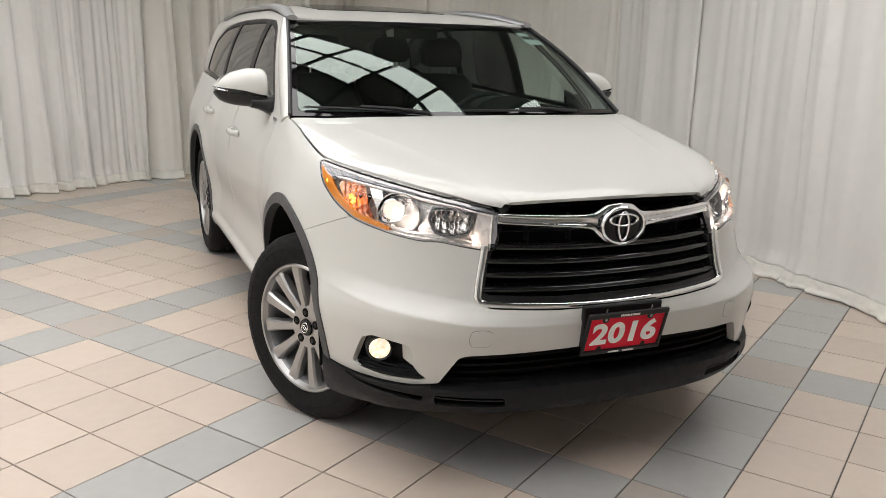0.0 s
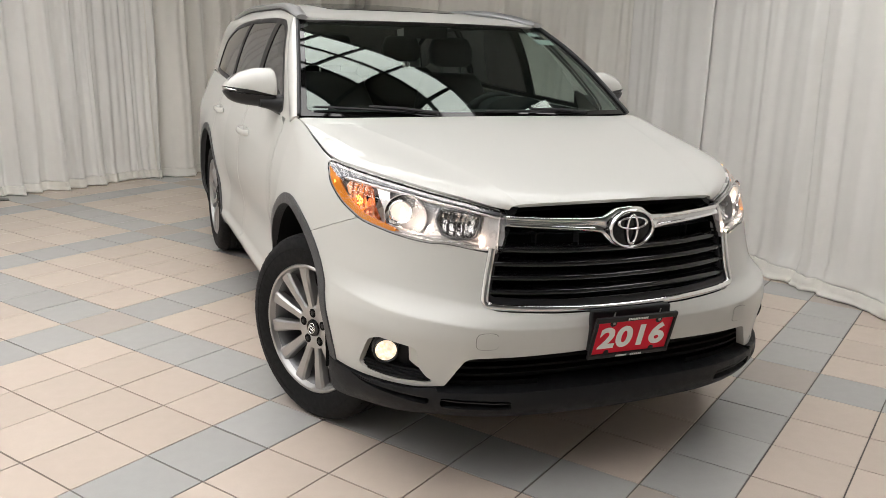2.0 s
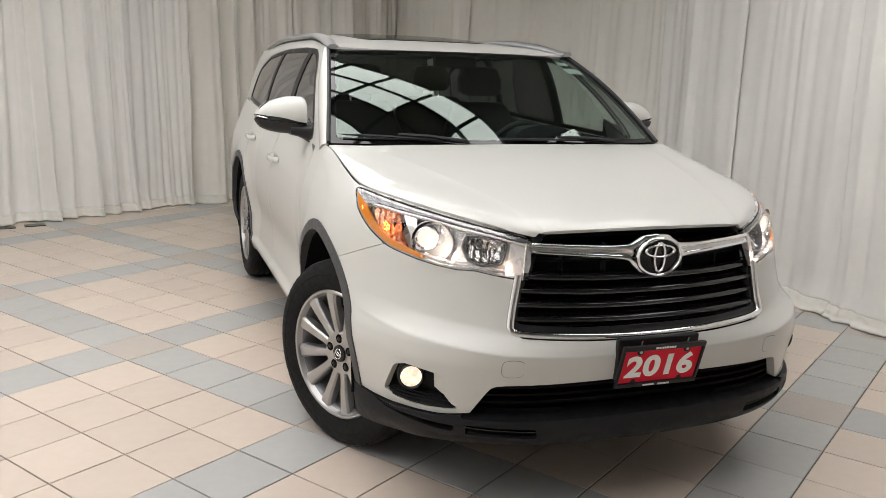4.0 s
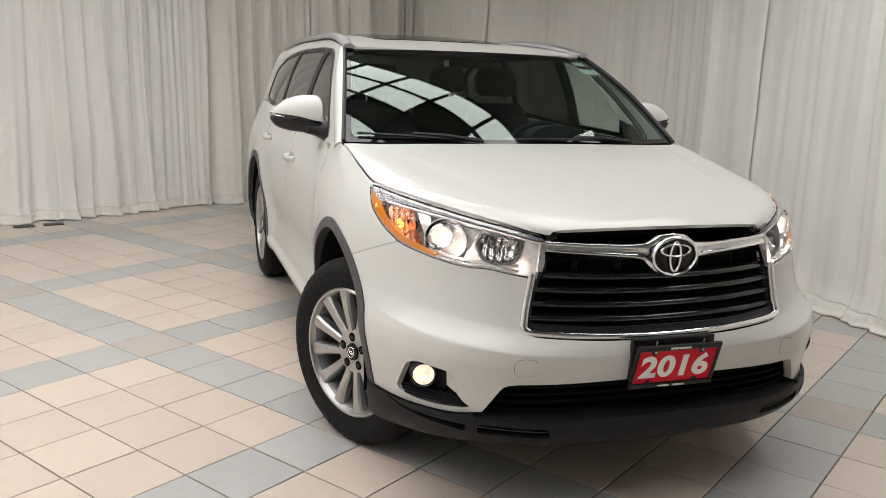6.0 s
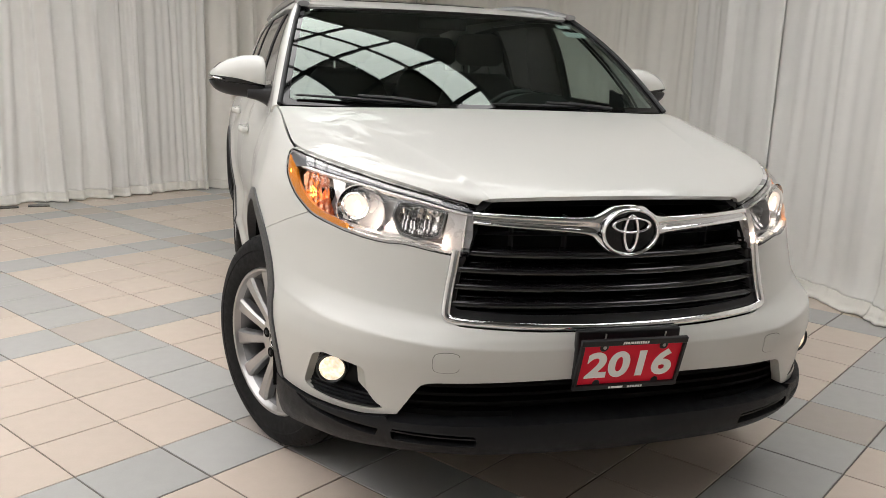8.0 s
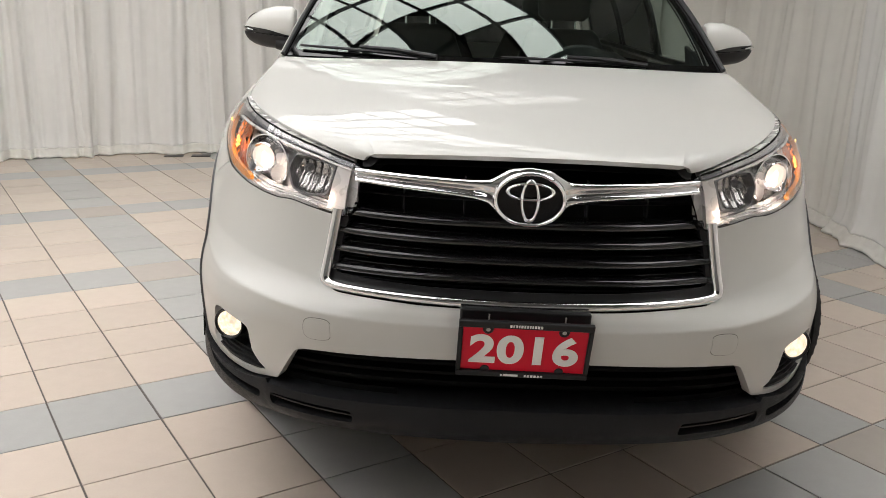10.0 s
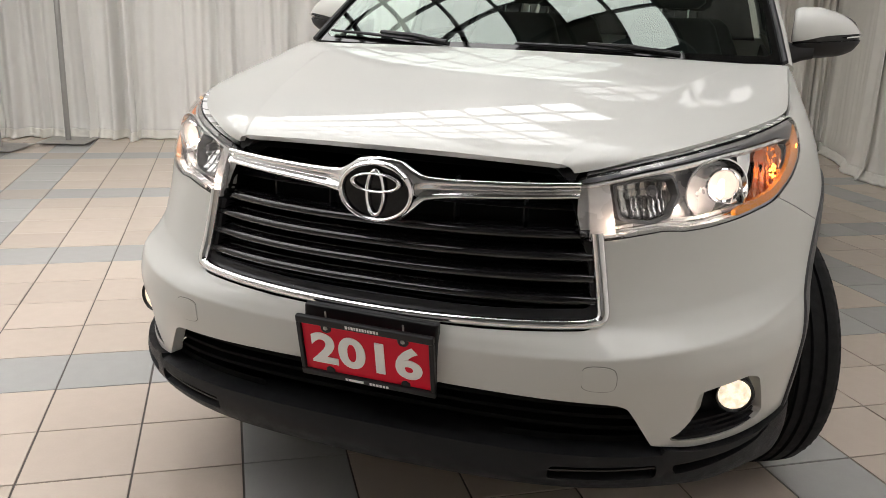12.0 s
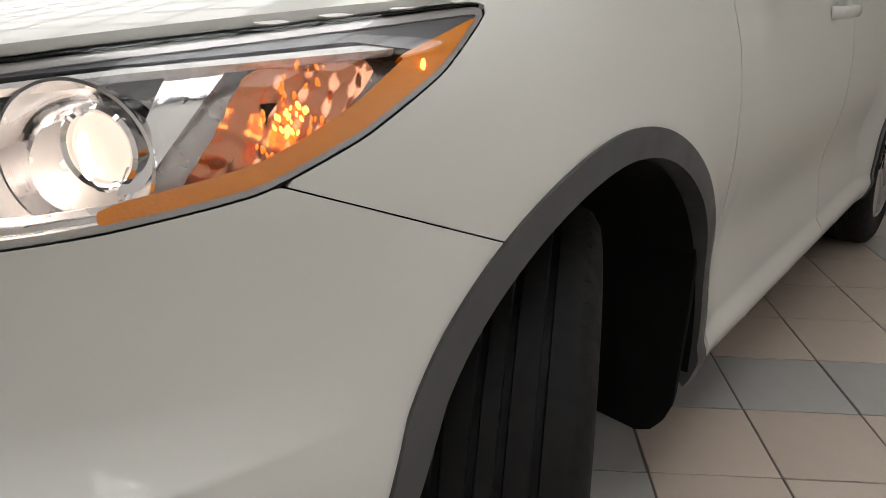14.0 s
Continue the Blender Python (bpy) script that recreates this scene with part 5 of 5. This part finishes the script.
year.parent = plate
year.matrix_basis = Matrix.Translation((0, -0.0032, -0.006)) @ Matrix.Rotation(radians(90), 4, "X") @ Matrix.Diagonal((1.06, 0.92, 1, 1))
year["label"] = "white digits reading 2016"


# ---- wheels --------------------------------------------------------------------------
SPOKES = 12


def build_wheel():
    """A wheel whose axis is x, its outer face towards +x, its middle at the origin."""
    w = new("wheel")
    to_x = Matrix.Rotation(radians(90), 4, "Y")

    bm = bmesh.new()
    spin(bm, [(0.236, -0.100), (0.250, -0.112), (0.285, -0.121), (0.325, -0.117), (0.345, -0.104), (0.356, -0.085), (0.3585, -0.062), (0.350, -0.060), (0.350, -0.052), (0.3595, -0.050),
              (0.360, -0.022), (0.351, -0.020), (0.351, -0.012), (0.360, -0.010), (0.360, 0.010), (0.351, 0.012), (0.351, 0.020), (0.360, 0.022), (0.3595, 0.050), (0.350, 0.052), (0.350, 0.060), (0.3585, 0.062),
              (0.356, 0.085), (0.345, 0.104), (0.325, 0.117), (0.305, 0.1205), (0.302, 0.1190), (0.285, 0.121), (0.262, 0.117), (0.250, 0.112), (0.236, 0.100)], 120, to_x)
    tyre = part("tyre", bm, RUBBER, w, "black tyre with grooved tread", smooth=True, angle=32)
    blocks = bmesh.new()
    for k in range(64):
        a = 2 * math.pi * k / 64
        for side in (-1, 1):
            m = Matrix.Rotation(a + 0.02 * side, 4, "X")
            box(blocks, (0, 0, 0), (0.036, 0.0255, 0.008), m @ Matrix.Translation((side * 0.082, 0, 0.3486)) @ Euler((0, radians(side * 14), radians(side * 12))).to_matrix().to_4x4())
    ob = part("tread", blocks, RUBBER, tyre)
    ob["kind"] = "stuff"
    bm = bmesh.new()
    spin(bm, [(0.248, 0.110), (0.243, 0.115), (0.236, 0.113), (0.231, 0.100), (0.226, 0.092)], 96, to_x)
    rim = part("rim", bm, ALLOY, w, "silver alloy rim", smooth=True)
    bm = bmesh.new()
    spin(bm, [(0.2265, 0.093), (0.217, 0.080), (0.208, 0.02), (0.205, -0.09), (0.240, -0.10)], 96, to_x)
    part("barrel", bm, ALLOY_DARK, w, "inner barrel of the rim with shade in its dark colour", smooth=True)
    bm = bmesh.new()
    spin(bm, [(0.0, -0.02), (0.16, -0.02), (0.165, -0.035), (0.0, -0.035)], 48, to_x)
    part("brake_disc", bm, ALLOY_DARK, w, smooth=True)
    bm = bmesh.new()
    spin(bm, [(0.0, -0.06), (0.205, -0.06)], 48, to_x)
    part("barrel_back", bm, VOID_BLACK, w)
    for k in range(SPOKES):
        a = 2 * math.pi * (k + 0.35) / SPOKES
        bm = bmesh.new()
        rings = []
        for r, half, front, back in ((0.052, 0.0160, 0.088, 0.05), (0.075, 0.0160, 0.090, 0.05), (0.105, 0.0165, 0.093, 0.055), (0.150, 0.0190, 0.099, 0.065), (0.195, 0.0225, 0.103, 0.072), (0.222, 0.0265, 0.104, 0.078), (0.236, 0.0300, 0.102, 0.08)):
            edge = front - 0.008
            rings.append([Vector((front, -half * 0.68, r)), Vector((front, half * 0.68, r)), Vector((edge, half, r)), Vector((back, half * 1.15, r)), Vector((back, -half * 1.15, r)), Vector((edge, -half, r))])
        loft(bm, rings)
        bmesh.ops.transform(bm, matrix=Matrix.Rotation(a, 4, "X"), verts=bm.verts)
        part("spoke", bm, ALLOY, w, smooth=True, angle=25)
    bm = bmesh.new()
    spin(bm, [(0.0, 0.086), (0.030, 0.087), (0.036, 0.090), (0.060, 0.092), (0.080, 0.090), (0.086, 0.082), (0.086, 0.03), (0.0, 0.03)], 72, to_x)
    hub = part("hub", bm, ALLOY, w, smooth=True)
    bm = bmesh.new()
    spin(bm, [(0.0, 0.0985), (0.022, 0.098), (0.031, 0.096), (0.034, 0.088), (0.0, 0.085)], 40, to_x)
    cap = part("centre_cap", bm, GLOSS_BLACK, w, "black centre cap with a chrome oval", smooth=True)
    bm = bmesh.new()
    oval_ring(bm, 0, 0, 0, 0.023, 0.018, 0.004, 0.0035, depth=0.002, count=32)
    oval_ring(bm, 0, 0, 0, 0.007, 0.0145, 0.003, 0.003, depth=0.002, count=24)
    bmesh.ops.transform(bm, matrix=Matrix.Translation((0.0990, 0, 0)) @ Matrix.Rotation(radians(90), 4, "Z"), verts=bm.verts)
    part("cap_oval", bm, CHROME, cap, smooth=True)
    for k in range(5):
        a = 2 * math.pi * (k + 0.2) / 5
        m = Matrix.Rotation(a, 4, "X") @ Matrix.Translation((0, 0, 0.0575)) @ to_x
        # flat black disc as the lug hole's painted shade; the nut is blackened too
        bm = bmesh.new()
        spin(bm, [(0.0, 0.0925), (0.0165, 0.0925), (0.0175, 0.091), (0.0, 0.091)], 24, m)
        part("lug_shade", bm, VOID_BLACK, w)
        bm = bmesh.new()
        spin(bm, [(0.0, 0.0955), (0.006, 0.0952), (0.0085, 0.094), (0.0095, 0.0905), (0.0, 0.0905)], 6, m)
        part("lug_nut", bm, SATIN_BLACK, w)
    return w


wheel = build_wheel()
wheel.parent = car
STEER = 26.5
WHEEL_SIZE = Matrix.Diagonal((1.045, 1.045, 1.045, 1))
wheel.matrix_basis = pose(0.778, AXLE_F + 0.060, 0.3755, 0, 0, STEER) @ WHEEL_SIZE
for x, y, turn in ((-0.795, AXLE_F - 0.022, 180 + STEER), (0.79, AXLE_R, 0), (-0.79, AXLE_R, 180)):
    m = pose(x, y, 0.3755, 0, 0, turn) @ Matrix.Rotation(radians(47 * y + 20), 4, "X")
    other = copy_thing(wheel, m)
    other.parent = car

# wheel wells, flaps and the underside
for yc in (ARCH_F, ARCH_R):
    for sg in (1, -1):
        bm = bmesh.new()
        rings = []
        for k in range(25):
            a = math.pi * (k / 24) * 1.03 - math.pi * 0.02
            rings.append([Vector((sg * x, yc + 0.462 * math.cos(a), HUB + 0.01 + 0.475 * math.sin(a))) for x in (0.40, 0.915)])
        loft(bm, rings, cap=False, closed=False)
        part("wheel_well", bm, VOID_BLACK, car, smooth=True)
        bm = bmesh.new()
        c = [Vector((sg * 0.40, yc + dy, HUB + dz)) for dy, dz in ((-0.47, 0.0), (-0.40, 0.26), (0, 0.48), (0.40, 0.26), (0.47, -0.14))]
        bm.faces.new([bm.verts.new(v) for v in c])
        part("well_back", bm, VOID_BLACK, car)
        flap_y = yc + (0.43 if yc == ARCH_F else 0.46)
        low = 0.195
        bm = bmesh.new()
        prof = [(0.70, 0.73), (0.90, 0.73), (0.918, 0.62), (0.917, 0.50), (0.907, 0.30), (0.903, low + 0.075), (0.890, low + 0.040), (0.868, low + 0.012), (0.835, low), (0.74, low + 0.012), (0.715, low + 0.03), (0.70, 0.30)]
        loft(bm, [[Vector((sg * x, flap_y - 0.006 - 0.10 * max(0, z - 0.36), z)) for x, z in prof], [Vector((sg * x, flap_y + 0.008 - 0.10 * max(0, z - 0.36), z)) for x, z in prof]])
        part("mud_flap", bm, VOID_BLACK, car)
bm = bmesh.new()
box(bm, (0, 2.60, 0.27), (1.30, 3.6, 0.06), bevel=0.02)
part("underbody", bm, VOID_BLACK, car)
bm = bmesh.new()
box(bm, (0, 0.50, 0.315), (1.15, 0.62, 0.02), bevel=0.005)
part("undertray", bm, VOID_BLACK, car)
bm = bmesh.new()
box(bm, (0, 0.62, 0.62), (1.0, 0.08, 0.62))
part("radiator_wall", bm, VOID_BLACK, car)
for sg in (1, -1):
    bm = bmesh.new()
    box(bm, (sg * 0.62, 0.62, 0.86), (0.30, 0.30, 0.20))
    part("lamp_wall", bm, VOID_BLACK, car)


# ---- mirrors, handles, wipers ---------------------------------------------------------
def mirror(sg):
    m = new("door_mirror")
    m.parent = car
    m["label"] = "white-capped door mirror with black foot"
    m.location = (-sg * 0.014, -0.02, 0)

    top_of = smooth_curve((0.0, 0.12, 0.3, 0.6, 0.85, 1.0), (1.328, 1.336, 1.336, 1.321, 1.294, 1.262))
    low_of = smooth_curve((0.0, 0.4, 0.7, 0.9, 1.0), (1.160, 1.163, 1.172, 1.190, 1.212))
    cap_edge = smooth_curve((0.0, 0.15, 0.5, 1.0), (1.216, 1.222, 1.240, 1.252))
    shell_edge = smooth_curve((0.0, 1.0), (1.209, 1.230))

    def shell(bm, z_from, z_to, grow=0.0, x_in=0.860, x_out=1.086):
        rings = []
        for t in np.concatenate(([0.0, 0.012, 0.035, 0.07], np.linspace(0.12, 0.9, 12), [0.94, 0.97, 0.99, 1.0])):
            x = x_in + (x_out - x_in) * t
            mid_y = 1.740 + 0.060 * t * t
            near_end = math.sqrt(max(0.0, 1 - (1 - min(1.0, t / 0.07)) ** 2)) * 0.12 + 0.88
            far_end = math.sqrt(max(0.02, 1 - max(0.0, (t - 0.86) / 0.14) ** 2.4))
            depth = (0.088 + grow) * (1 - 0.30 * t ** 2) * near_end * (0.45 + 0.55 * far_end)
            top, low = float(top_of(t)) + grow, float(low_of(t)) - grow
            half = (top - low) / 2 * near_end * (0.6 + 0.4 * far_end)
            ring = []
            for k in range(40):
                a = 2 * math.pi * k / 40
                c, s = math.cos(a), math.sin(a)
                yy = mid_y - depth * (abs(c) ** 0.8) * (1 if c > 0 else -0.12)
                zz = (top + low) / 2 + half * math.copysign(abs(s) ** 0.75, s)
                if z_from:
                    zz = max(zz, float(z_from(t)))
                if z_to:
                    zz = min(zz, float(z_to(t)))
                ring.append(Vector((sg * x, yy, zz)))
            rings.append(ring)
        loft(bm, rings)
        return bm
    part("mirror_cap", shell(bmesh.new(), cap_edge, None), PAINT, m, "white painted cap", smooth=True, angle=50)
    part("mirror_band", shell(bmesh.new(), None, cap_edge, -0.005, 0.864, 1.083), GLOSS_BLACK, m, "gloss black band under the cap", smooth=True, angle=50)
    part("mirror_base_shell", shell(bmesh.new(), None, shell_edge, 0.0), SATIN_BLACK, m, "black lower shell", smooth=True, angle=50)
    bm = bmesh.new()
    foot = []
    for x, y0, y1, z0, z1 in ((0.935, 1.668, 1.770, 1.160, 1.2085), (0.900, 1.660, 1.775, 1.152, 1.2085), (0.872, 1.648, 1.785, 1.140, 1.210), (0.855, 1.632, 1.80, 1.128, 1.214), (0.838, 1.618, 1.815, 1.120, 1.218)):
        ring = []
        for k in range(24):
            a = 2 * math.pi * k / 24
            c, s = math.cos(a), math.sin(a)
            ring.append(Vector((sg * x, (y0 + y1) / 2 + (y1 - y0) / 2 * math.copysign(abs(c) ** 0.6, c), (z0 + z1) / 2 + (z1 - z0) / 2 * math.copysign(abs(s) ** 0.6, s))))
        foot.append(ring)
    loft(bm, foot)
    part("mirror_foot", bm, SATIN_BLACK, m, smooth=True, angle=50)
    bm = bmesh.new()
    c = [(1.66, 1.145), (1.60, 1.150), (1.72, 1.215), (1.80, 1.235), (1.83, 1.165), (1.80, 1.145)]
    loft(bm, [[Vector((sg * (float(house_x(z)) + dx), y, z)) for y, z in c] for dx in (-0.006, 0.010)])
    part("mirror_sail", bm, SATIN_BLACK, m)
    bm = bmesh.new()
    tube(bm, [(sg * x, y, z) for x, y, z in ((1.035, 1.696, 1.236), (1.06, 1.712, 1.240), (1.078, 1.735, 1.243), (1.087, 1.775, 1.246))], lambda t: 0.0025 + 0.003 * t, 8)
    part("repeater", bm, CHROME, m, "slim clear side repeater", smooth=True)
    bm = bmesh.new()
    loft(bm, [[Vector((sg * (0.985 + 0.085 * math.cos(a)), 1.758 + dy, 1.265 + 0.05 * math.sin(a))) for a in np.linspace(0, 2 * math.pi, 24, endpoint=False)] for dy in (-0.01, 0.004)])
    part("mirror_glass", bm, CHROME, m)


for sg in (1, -1):
    mirror(sg)
    for y, z in ((2.30, 0.982), (3.26, 1.015)):
        s_try = np.linspace(L1, L2, 400)
        pts = skin(s_try, np.full_like(s_try, z))
        x = float(np.interp(y, pts[:, 1], pts[:, 0]))
        h = new("door_handle")
        h.parent = car
        bm = bmesh.new()
        tube(bm, [(sg * (x + 0.002), y - 0.095, z), (sg * (x + 0.024), y - 0.085, z), (sg * (x + 0.036), y - 0.05, z + 0.002), (sg * (x + 0.038), y, z + 0.003), (sg * (x + 0.036), y + 0.05, z + 0.002), (sg * (x + 0.024), y + 0.085, z), (sg * (x + 0.002), y + 0.095, z)], 0.013, 10, flat=(0.7, 1.25))
        part("grip", bm, PAINT, h, smooth=True)
        bm = bmesh.new()
        loft(bm, [[Vector((sg * (x + 0.0035 - d), y + 0.075 * r * math.cos(a), z + 0.03 * r * math.sin(a))) for a in np.linspace(0, 2 * math.pi, 24, endpoint=False)] for d, r in ((0.0, 1.0), (0.004, 0.85))])
        part("handle_cup", bm, PAINT, h, smooth=True)


def wiper(points, name="wiper"):
    w = new(name)
    w.parent = car
    w["label"] = "black windscreen wiper at rest"
    bm = bmesh.new()
    tube(bm, points, lambda t: 0.011 - 0.005 * t, 8, flat=(1.0, 0.7))
    part("blade", bm, SATIN_BLACK, w, smooth=True)
    bm = bmesh.new()
    mid = [Vector(points[0]) + Vector((0, -0.02, 0.006)), Vector(points[0]).lerp(Vector(points[-1]), 0.3) + Vector((0, -0.012, 0.016)), Vector(points[0]).lerp(Vector(points[-1]), 0.55) + Vector((0, 0.0, 0.014))]
    tube(bm, mid, 0.009, 8, flat=(1.0, 0.8))
    part("arm", bm, SATIN_BLACK, w, smooth=True)


def on_screen(u, v, up=0.012):
    p = screen_surface(np.array(float(u)), np.array(float(v)))
    return (float(p[0]), float(p[1]) - up * 0.5, float(p[2]) + up)


wiper([on_screen(u, v) for u, v in ((0.62, -0.005), (0.42, 0.012), (0.20, 0.02), (-0.02, 0.022))])
wiper([on_screen(u, v) for u, v in ((-0.30, 0.0), (-0.50, 0.02), (-0.72, 0.038), (-0.93, 0.05))])
for u, v, w_, h_ in ((0.845, 0.90, 0.055, 0.05), (0.86, 0.80, 0.085, 0.075)):
    clip_panel("sticker", screen_surface, np.linspace(u - w_, u + w_, 6), np.linspace(v - h_, v, 6), lambda u, v, x, y, z: np.ones_like(x), STICKER, windscreen, rim=0.0, lift=-0.003, label="pale paper sticker inside the glass")

# ---- cabin ----------------------------------------------------------------------------
dash = new("dashboard")
dash.parent = car
bm = bmesh.new()
loft(bm, [[Vector((x, y - 0.05 * (x / 0.75) ** 2 * -1, z)) for y, z in ((1.24, 1.06), (1.26, 1.125), (1.42, 1.150), (1.62, 1.150), (1.72, 1.135), (1.80, 1.06), (1.78, 0.75), (1.30, 0.75))] for x in np.linspace(-0.76, 0.76, 21)])
part("dash_top", bm, INTERIOR, dash, smooth=True)
bm = bmesh.new()
loft(bm, [[Vector((0.37 + 0.17 * math.cos(a) * r, 1.62 + d, 1.145 + 0.07 * math.sin(a) * r)) for a in np.linspace(0, math.pi, 16)] for d, r in ((0.0, 1.0), (0.14, 0.9))])
part("cluster_hood", bm, INTERIOR, dash, smooth=True)
wheel_ob = new("steering_wheel")
wheel_ob.parent = car
sm = Matrix.Translation((0.37, 1.93, 1.04)) @ Matrix.Rotation(radians(-66), 4, "X")
bm = bmesh.new()
ring = []
for k in range(48):
    a = 2 * math.pi * k / 48
    ring.append([sm @ Vector(((0.185 + 0.015 * math.cos(b)) * math.cos(a), (0.185 + 0.015 * math.cos(b)) * math.sin(a), 0.015 * math.sin(b))) for b in np.linspace(0, 2 * math.pi, 10, endpoint=False)])
rr = [[bm.verts.new(v) for v in r] for r in ring]
for k in range(48):
    p, q = rr[k], rr[(k + 1) % 48]
    for i in range(10):
        bm.faces.new((p[i], q[i], q[(i + 1) % 10], p[(i + 1) % 10]))
part("wheel_rim", bm, INTERIOR, wheel_ob, smooth=True)
bm = bmesh.new()
box(bm, (0, -0.01, -0.01), (0.15, 0.12, 0.05), sm, bevel=0.02)
part("wheel_boss", bm, INTERIOR, wheel_ob)
for dx in (-0.12, 0.12):
    bm = bmesh.new()
    box(bm, (dx, 0, 0), (0.12, 0.035, 0.02), sm, bevel=0.006)
    part("wheel_spoke", bm, INTERIOR, wheel_ob)


def seat(x, y, width=0.50, head=True):
    s = new("seat")
    s.parent = car

    def cushion(name, rows):
        bm = bmesh.new()
        rings = []
        for cy, cz, w, d in rows:
            rings.append([Vector((x + w / 2 * math.copysign(abs(math.cos(a)) ** 0.4, math.cos(a)), y + cy + d / 2 * math.copysign(abs(math.sin(a)) ** 0.6, math.sin(a)), cz)) for a in np.linspace(0, 2 * math.pi, 28, endpoint=False)])
        loft(bm, rings)
        part(name, bm, SEAT_CLOTH, s, smooth=True, angle=60)
    cushion("seat_cushion", ((0.0, 0.55, width, 0.52), (0.0, 0.68, width * 1.02, 0.54), (0.0, 0.72, width * 0.92, 0.48)))
    cushion("backrest", ((0.25, 0.66, width * 0.9, 0.14), (0.30, 0.85, width, 0.15), (0.36, 1.10, width * 0.96, 0.13), (0.40, 1.25, width * 0.74, 0.10), (0.41, 1.285, width * 0.6, 0.06)))
    if head:
        cushion("headrest", ((0.40, 1.325, 0.20, 0.07), (0.405, 1.35, 0.26, 0.10), (0.415, 1.42, 0.27, 0.11), (0.42, 1.48, 0.22, 0.09), (0.42, 1.495, 0.16, 0.05)))
        for dx in (-0.06, 0.06):
            bm = bmesh.new()
            tube(bm, [(x + dx, y + 0.40, 1.26), (x + dx, y + 0.405, 1.345)], 0.006, 8)
            part("headrest_post", bm, CHROME, s, smooth=True)


for x in (-0.37, 0.37):
    seat(x, 2.12)
seat(-0.36, 3.0, 0.62)
seat(0.36, 3.0, 0.62)
bm = bmesh.new()
box(bm, (0, 2.85, 0.45), (1.60, 2.9, 0.12))
part("cabin_floor", bm, INTERIOR, car)
bm = bmesh.new()
loft(bm, [[Vector((x, y, float(roof_edge(y)) - 0.035 + 0.02 * (1 - (x / 0.62) ** 2))) for y in np.linspace(2.02, 4.3, 16)] for x in np.linspace(-0.62, 0.62, 9)], cap=False, closed=False)
part("headlining", bm, material("grey_headlining", (0.06, 0.06, 0.06), rough=0.9, vary=0.05), car, smooth=True)
bm = bmesh.new()
box(bm, (0, 1.98, 1.515), (0.24, 0.03, 0.06), bevel=0.012)
part("rear_view_mirror", bm, INTERIOR, car)
for sg in (1, -1):
    bm = bmesh.new()
    loft(bm, [[Vector((sg * x, y, z)) for x, z in ((0.80, 1.14), (0.775, 1.145), (0.76, 1.05), (0.74, 0.5), (0.80, 0.5))] for y in np.linspace(1.5, 4.2, 8)])
    part("door_lining", bm, INTERIOR, car)


# ---- the tiled floor ----------------------------------------------------------
bm = bmesh.new()
bm.faces.new([bm.verts.new((x, y, -0.004)) for x, y in ((-7.0, -6.2), (3.4, -6.2), (3.4, 10.2), (-7.0, 10.2))])
floor = tagged(part("floor", bm, GROUT), "tiled floor of beige squares with blue-grey bands and dark joints", "floor", kind="structure")


def tile_mesh(name, mat):
    h, g, e = TILE / 2, 0.0029, 0.0015
    bm = bmesh.new()
    r = h - g
    loft(bm, [[Vector((x, y, -0.006)) for x, y in ((-r, -r), (r, -r), (r, r), (-r, r))],
              [Vector((x, y, -0.001)) for x, y in ((-r, -r), (r, -r), (r, r), (-r, r))],
              [Vector((x, y, 0.0)) for x, y in ((-r + e, -r + e), (r - e, -r + e), (r - e, r - e), (-r + e, r - e))]])
    bmesh.ops.recalc_face_normals(bm, faces=bm.faces)
    me = bpy.data.meshes.new(name)
    bm.to_mesh(me)
    bm.free()
    me.materials.append(mat)
    return me


tile_meshes = {"beige": tile_mesh("tile", BEIGE_TILE), "grey": tile_mesh("tile", GREY_TILE), "brown": tile_mesh("tile", BROWN_TILE)}
far = {"beige": ([], []), "grey": ([], []), "brown": ([], [])}


def tile_kind(i, j):
    if i % 5 == 0 and j % 5 == 0:
        return "brown"
    return "grey" if i % 5 == 0 or j % 5 == 0 else "beige"


def in_room(x, y):
    for k in range(4):
        (x0, y0), (x1, y1) = CORNERS[k], CORNERS[(k + 1) % 4]
        if (x1 - x0) * (y - y0) - (y1 - y0) * (x - x0) > 0.1:
            return False
    return True


count = 0
rnd = random.Random(5)
for i in range(-40, 40):
    for j in range(-40, 50):
        c = room_point((i + 0.5) * TILE, (j + 0.5) * TILE)
        if not in_room(c.x, c.y):
            continue
        kind = tile_kind(i, j)
        near = -2.7 < c.x < 1.9 and -0.5 < c.y < 3.0 and not (abs(c.x) < 0.7 and 0.75 < c.y)
        turn = ROOM + rnd.choice((0, 1, 2, 3)) * math.pi / 2 + rnd.gauss(0, 0.0012)
        m = Matrix.Translation((c.x + rnd.gauss(0, 0.0005), c.y + rnd.gauss(0, 0.0005), rnd.gauss(0, 0.0003))) @ Matrix.Rotation(turn, 4, "Z")
        if near and count < 300:
            ob = new("tile", tile_meshes[kind])
            ob.parent = floor
            ob.matrix_basis = m
            count += 1
        else:
            vs_, fs_ = far[kind]
            me = tile_meshes[kind]
            n = len(vs_)
            vs_.extend(m @ v.co for v in me.vertices)
            fs_.extend([n + k for k in p.vertices] for p in me.polygons)
for kind, mat in (("beige", BEIGE_FAR), ("grey", GREY_FAR), ("brown", GREY_FAR)):
    ob = mesh_object("floor_tiles", *far[kind], mat if kind != "brown" else BROWN_TILE, floor, smooth=False)
    ob["kind"] = "stuff"
